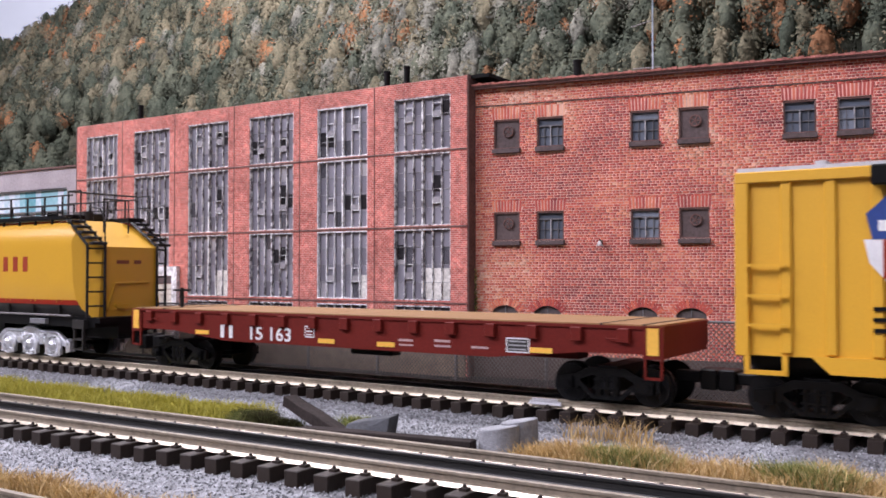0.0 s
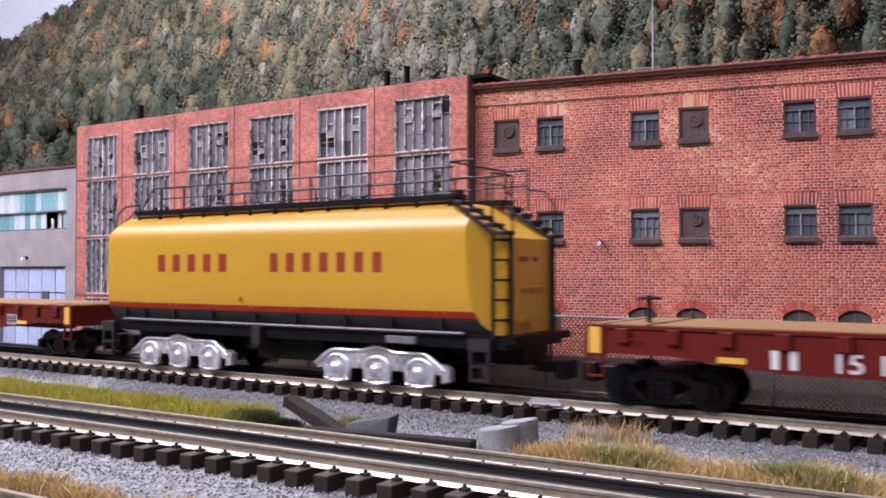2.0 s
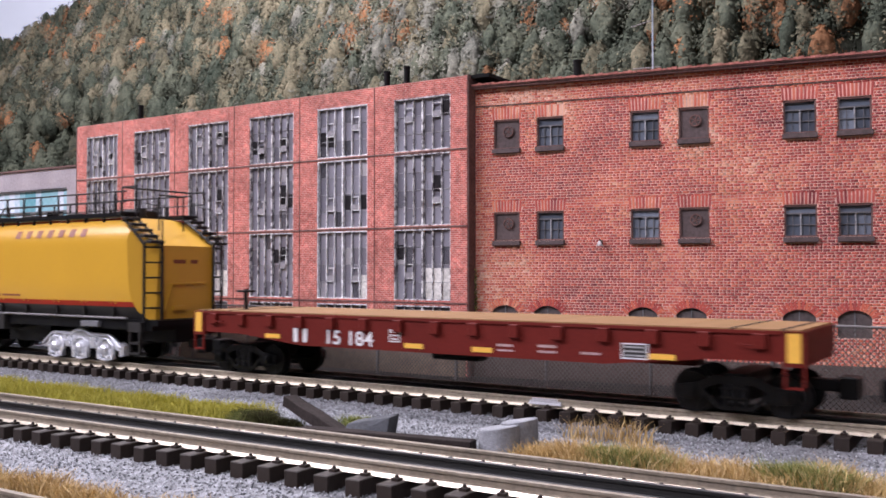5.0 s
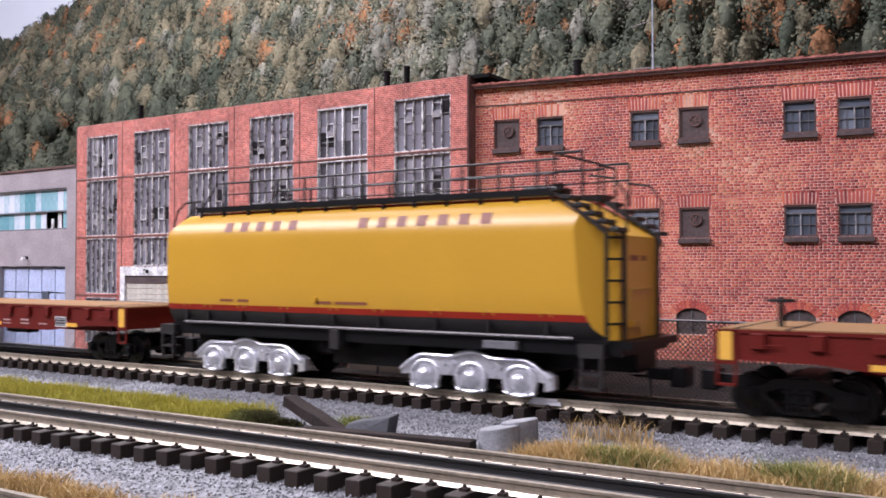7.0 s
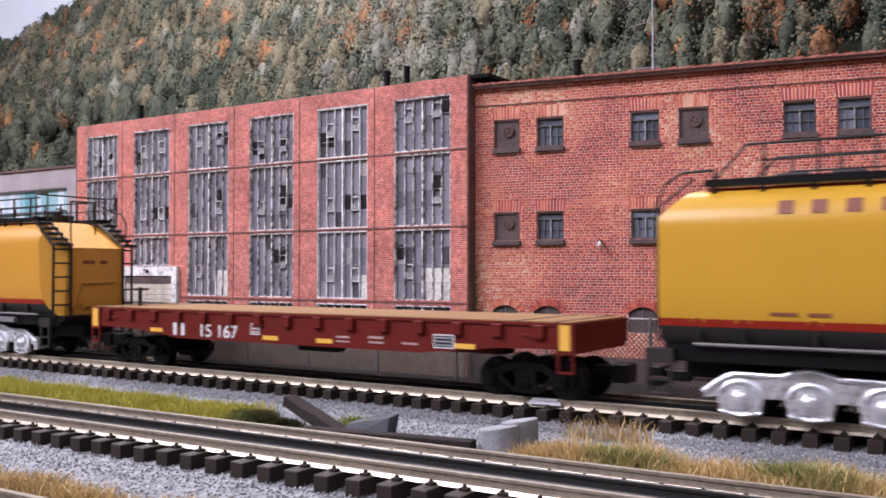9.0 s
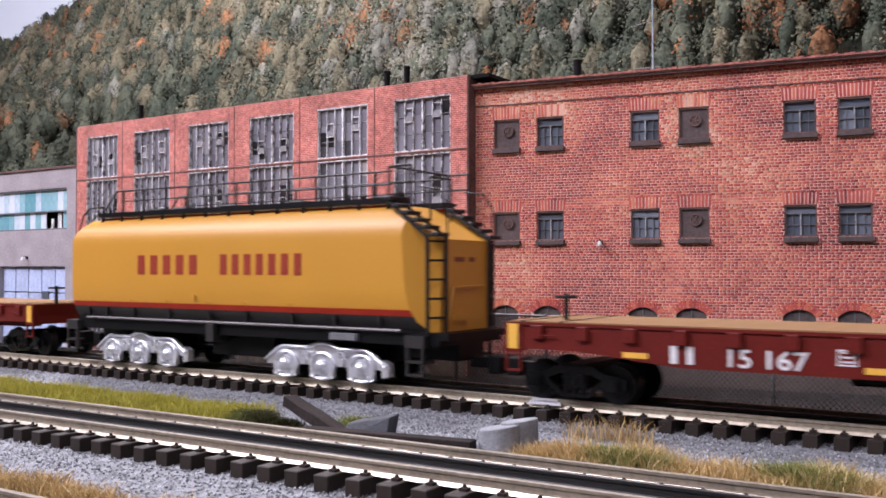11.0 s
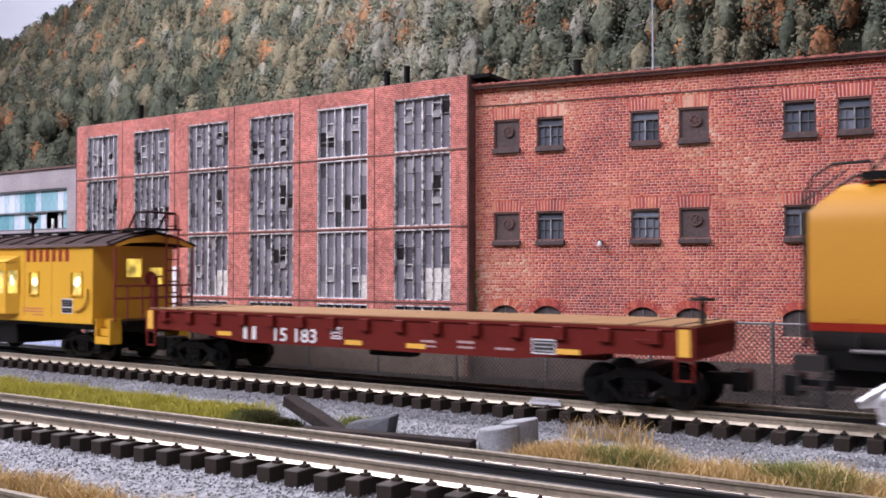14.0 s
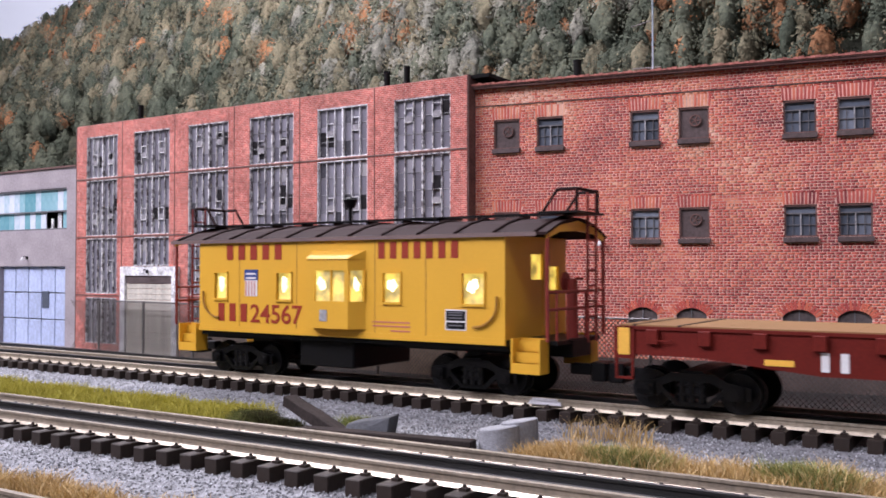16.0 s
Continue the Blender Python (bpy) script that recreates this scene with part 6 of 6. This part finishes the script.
    letter_bars(c, 0.0275, 0.0790, 0.0660, 0.0745, -S - 0.0001, (7,), 0, M_RED, 0.55)
    letter_bars(c, -0.0890, -0.0620, 0.0310, 0.0412, -S - 0.0001, (3,), 0, M_RED, 0.55)
    me = lettering("24567", 0.0143, 0.0390)
    me.materials.append(M_RED)
    piece("road_number", me, c, pose(-0.0612, -S - 0.0002, 0.0310))["label"] = "red road number"
    sh = part("emblem", boxes((-0.0655, -0.0560, -S - 0.0002, -S, 0.0455, 0.0545)), M_WHITE, c, "small shield in white and blue")
    part("emblem_top", boxes((-0.0660, -0.0555, -S - 0.0003, -S, 0.0545, 0.0605)), M_BLUE, sh)
    part("emblem_bar", boxes((-0.0645, -0.0570, -S - 0.0004, -S, 0.0552, 0.0562), (-0.0645, -0.0570, -S - 0.0004, -S, 0.0576, 0.0586)), M_WHITE, sh)
    part("emblem_stripe", boxes(*[(-0.0650 + k * 0.0022, -0.0641 + k * 0.0022, -S - 0.0003, -S, 0.0458, 0.0543) for k in range(4)]), M_PALERED, sh)
    pl = part("data_panel", boxes((0.0700, 0.0820, -S - 0.0002, -S, 0.0312, 0.0412)), M_WHITE, c, "black and white data panel")
    part("data_field", boxes((0.0706, 0.0814, -S - 0.0003, -S, 0.0358, 0.0406), (0.0706, 0.0814, -S - 0.0003, -S, 0.0318, 0.0350)), M_BLACK, pl)
    part("data_bar", boxes(*[(0.0718, 0.0800, -S - 0.0004, -S, z, z + 0.0006) for z in (0.0368, 0.0382, 0.0394, 0.0332)]), M_SASHDARK, pl)
    part("small_print_bar", boxes((0.0255, 0.0490, -S - 0.0002, -S, 0.0335, 0.0342), (0.0255, 0.0490, -S - 0.0002, -S, 0.0315, 0.0322), (0.0370, 0.0490, -S - 0.0002, -S, 0.0292, 0.0299)), M_PALERED, c)
    part("bay_plate", boxes((-0.0045, 0.0005, -S - 0.0067, -S - 0.0064, 0.0335, 0.0395)), M_SASHDULL, bay)
    return c


def boxcar(x):
    """x: the rear end of the body."""
    c = thing("boxcar", pose(x, 0, 0), "yellow ribbed steel box wagon with silver roof", "box wagon")
    L = 0.30
    part("body", boxes((0, L, -S + 0.001, S - 0.001, 0.0265, 0.0975)), M_CABOOSE, c, "yellow steel body")
    rib = mesh_of("rib", bevel(boxes((-0.0022, 0.0022, -S - 0.0004, -S + 0.0011, 0.0275, 0.0955)), 0.0006, 1), M_CABOOSE)
    for k in range(11):
        piece("rib", rib, c, pose(0.0190 + k * 0.0163, 0, 0))
    part("corner_post", bevel(boxes((-0.0004, 0.0050, -S - 0.0012, -S + 0.002, 0.0262, 0.0975)), 0.0004, 1), M_CABOOSE, c)
    part("top_sill", bevel(boxes((-0.0004, L, -S - 0.0014, -S + 0.001, 0.0945, 0.0990)), 0.0004, 1), M_CABOOSE, c)
    bm = bmesh.new()
    prism(bm, [(0.028, 0.0270), (L - 0.028, 0.0270), (L - 0.035, 0.0205), (0.035, 0.0205)], "y", -S - 0.0010, -S + 0.002)
    part("side_sill", bm, M_CABOOSE, c)
    part("roof", boxes((0.0008, L - 0.001, -S - 0.0006, S + 0.0006, 0.0990, 0.1005), (0.0008, L - 0.001, -0.020, 0.020, 0.1005, 0.1020)), M_ALU, c, "silver roof")
    bm = bmesh.new()
    for k in range(8):
        box(bm, 0.030 + k * 0.034, 0.034 + k * 0.034, -S - 0.0004, S, 0.1005, 0.1020)
    part("roof_seam", bm, M_ALU, c)
    rung = mesh_of("rung", boxes((0.0045, 0.0195, -S - 0.0030, -S - 0.0016, -0.0005, 0.0006)), M_CABOOSE)
    for z in (0.0385, 0.0500, 0.0620):
        piece("rung", rung, c, pose(0, 0, z))
    part("sill_step", boxes((0.0030, 0.0050, -S - 0.0010, -S + 0.001, 0.0195, 0.0268), (0.0175, 0.0195, -S - 0.0010, -S + 0.001, 0.0195, 0.0268), (0.0030, 0.0195, -S - 0.0010, -S + 0.001, 0.0190, 0.0208)), M_CABOOSE, c, "yellow corner step")
    out = [(0.0470, 0.0715), (0.0490, 0.0625), (0.0550, 0.0555), (0.0640, 0.0520), (0.0730, 0.0555), (0.0790, 0.0625), (0.0810, 0.0715)]
    bm = bmesh.new()
    prism(bm, out, "y", -S - 0.0012, -S + 0.0005)
    sh = part("emblem", bm, M_WHITE, c, "large shield with red and white stripes")
    bm = bmesh.new()
    prism(bm, [(0.0500, 0.0715), (0.0478, 0.0810), (0.0560, 0.0885), (0.0640, 0.0850), (0.0720, 0.0885), (0.0802, 0.0810), (0.0780, 0.0715)], "y", -S - 0.0014, -S + 0.0005)
    part("emblem_top", bm, M_BLUE, sh, "blue shield top")
    part("emblem_stripe", boxes(*[(0.0535 + k * 0.0056, 0.0562 + k * 0.0056, -S - 0.0015, -S, 0.0570, 0.0714) for k in range(4)]), M_RED, sh)
    part("emblem_bar", boxes((0.0520, 0.0760, -S - 0.0016, -S, 0.0745, 0.0785)), M_WHITE, sh)
    part("door_gear", bevel(boxes((0.0500, 0.0640, -S - 0.0050, -S + 0.0005, 0.0915, 0.0990)), 0.0006, 1), M_BLACK, c, "black door hardware")
    part("print_bar", boxes(*[(0.0500, 0.0600, -S - 0.0012, -S, z, z + 0.0015) for z in (0.0370, 0.0410, 0.0450)]), M_BLACK, c)
    part("underframe", boxes((0.0, L, -0.008, 0.008, 0.016, 0.0265), (0.0, L, -0.024, 0.024, 0.0215, 0.0265)), M_BLACK, c)
    coupler(c, 0.004, -1)
    for tx in (0.028, L - 0.028):
        truck(c, tx)
    return c


CARS = [(boxcar(-0.1012), -0.1012)]
for x, num in ((-0.3026, "15 163"), (-1.0146, "15 184"), (-1.7265, "15 167"), (-2.4410, "15 183")):
    CARS.append((flatcar(x, num, 1 if num == "15 183" else -1), x))
for x, args in ((-0.6655, (M_YELLOW, 0.0592, ((-0.0945, -0.0285), (-0.0007, 0.0828)), 0.0104, (), 0.46)),
                (-1.3770, (M_YELLOW, 0.0822, ((-0.0945, -0.0330), (0.0035, 0.0895)), 0.0052, ((-0.0945, -0.0840, 0.0422), (-0.0805, -0.0720, 0.0422), (-0.0210, -0.0110, 0.0422), (-0.0085, 0.0130, 0.0422)), 0.46)),
                (-2.0860, (M_ORANGE, 0.0575, ((-0.0755, -0.0170), (-0.0020, 0.0648)), 0.0118, (), 0.55))):
    CARS.append((tender(x, *args), x))
CARS.append((caboose(-2.7695), -2.7695))

TIMES = [0.0, 0.05, 0.1, 0.2, 0.5] + [float(k) for k in range(1, 16)] + [15.5, 15.8, 15.9, 15.95, 16.0]
TURN = V / 0.0086


def motions():
    """The whole train rolls past at an even pace; every wheelset turns with it."""
    for car, x in CARS:
        walk(car, [(t, pose(x + V * t, SLOPE * (x + V * t + 0.25), 0, 0, 0, math.degrees(SLOPE))) for t in TIMES])
    for w, x in SPIN:
        z = w.location.z
        walk(w, [(k / 15, Matrix.Translation((x, 0, z)) @ Matrix.Rotation(TURN * k / 15, 4, "Y")) for k in range(241)])


SLOPE = 0.004
motions()
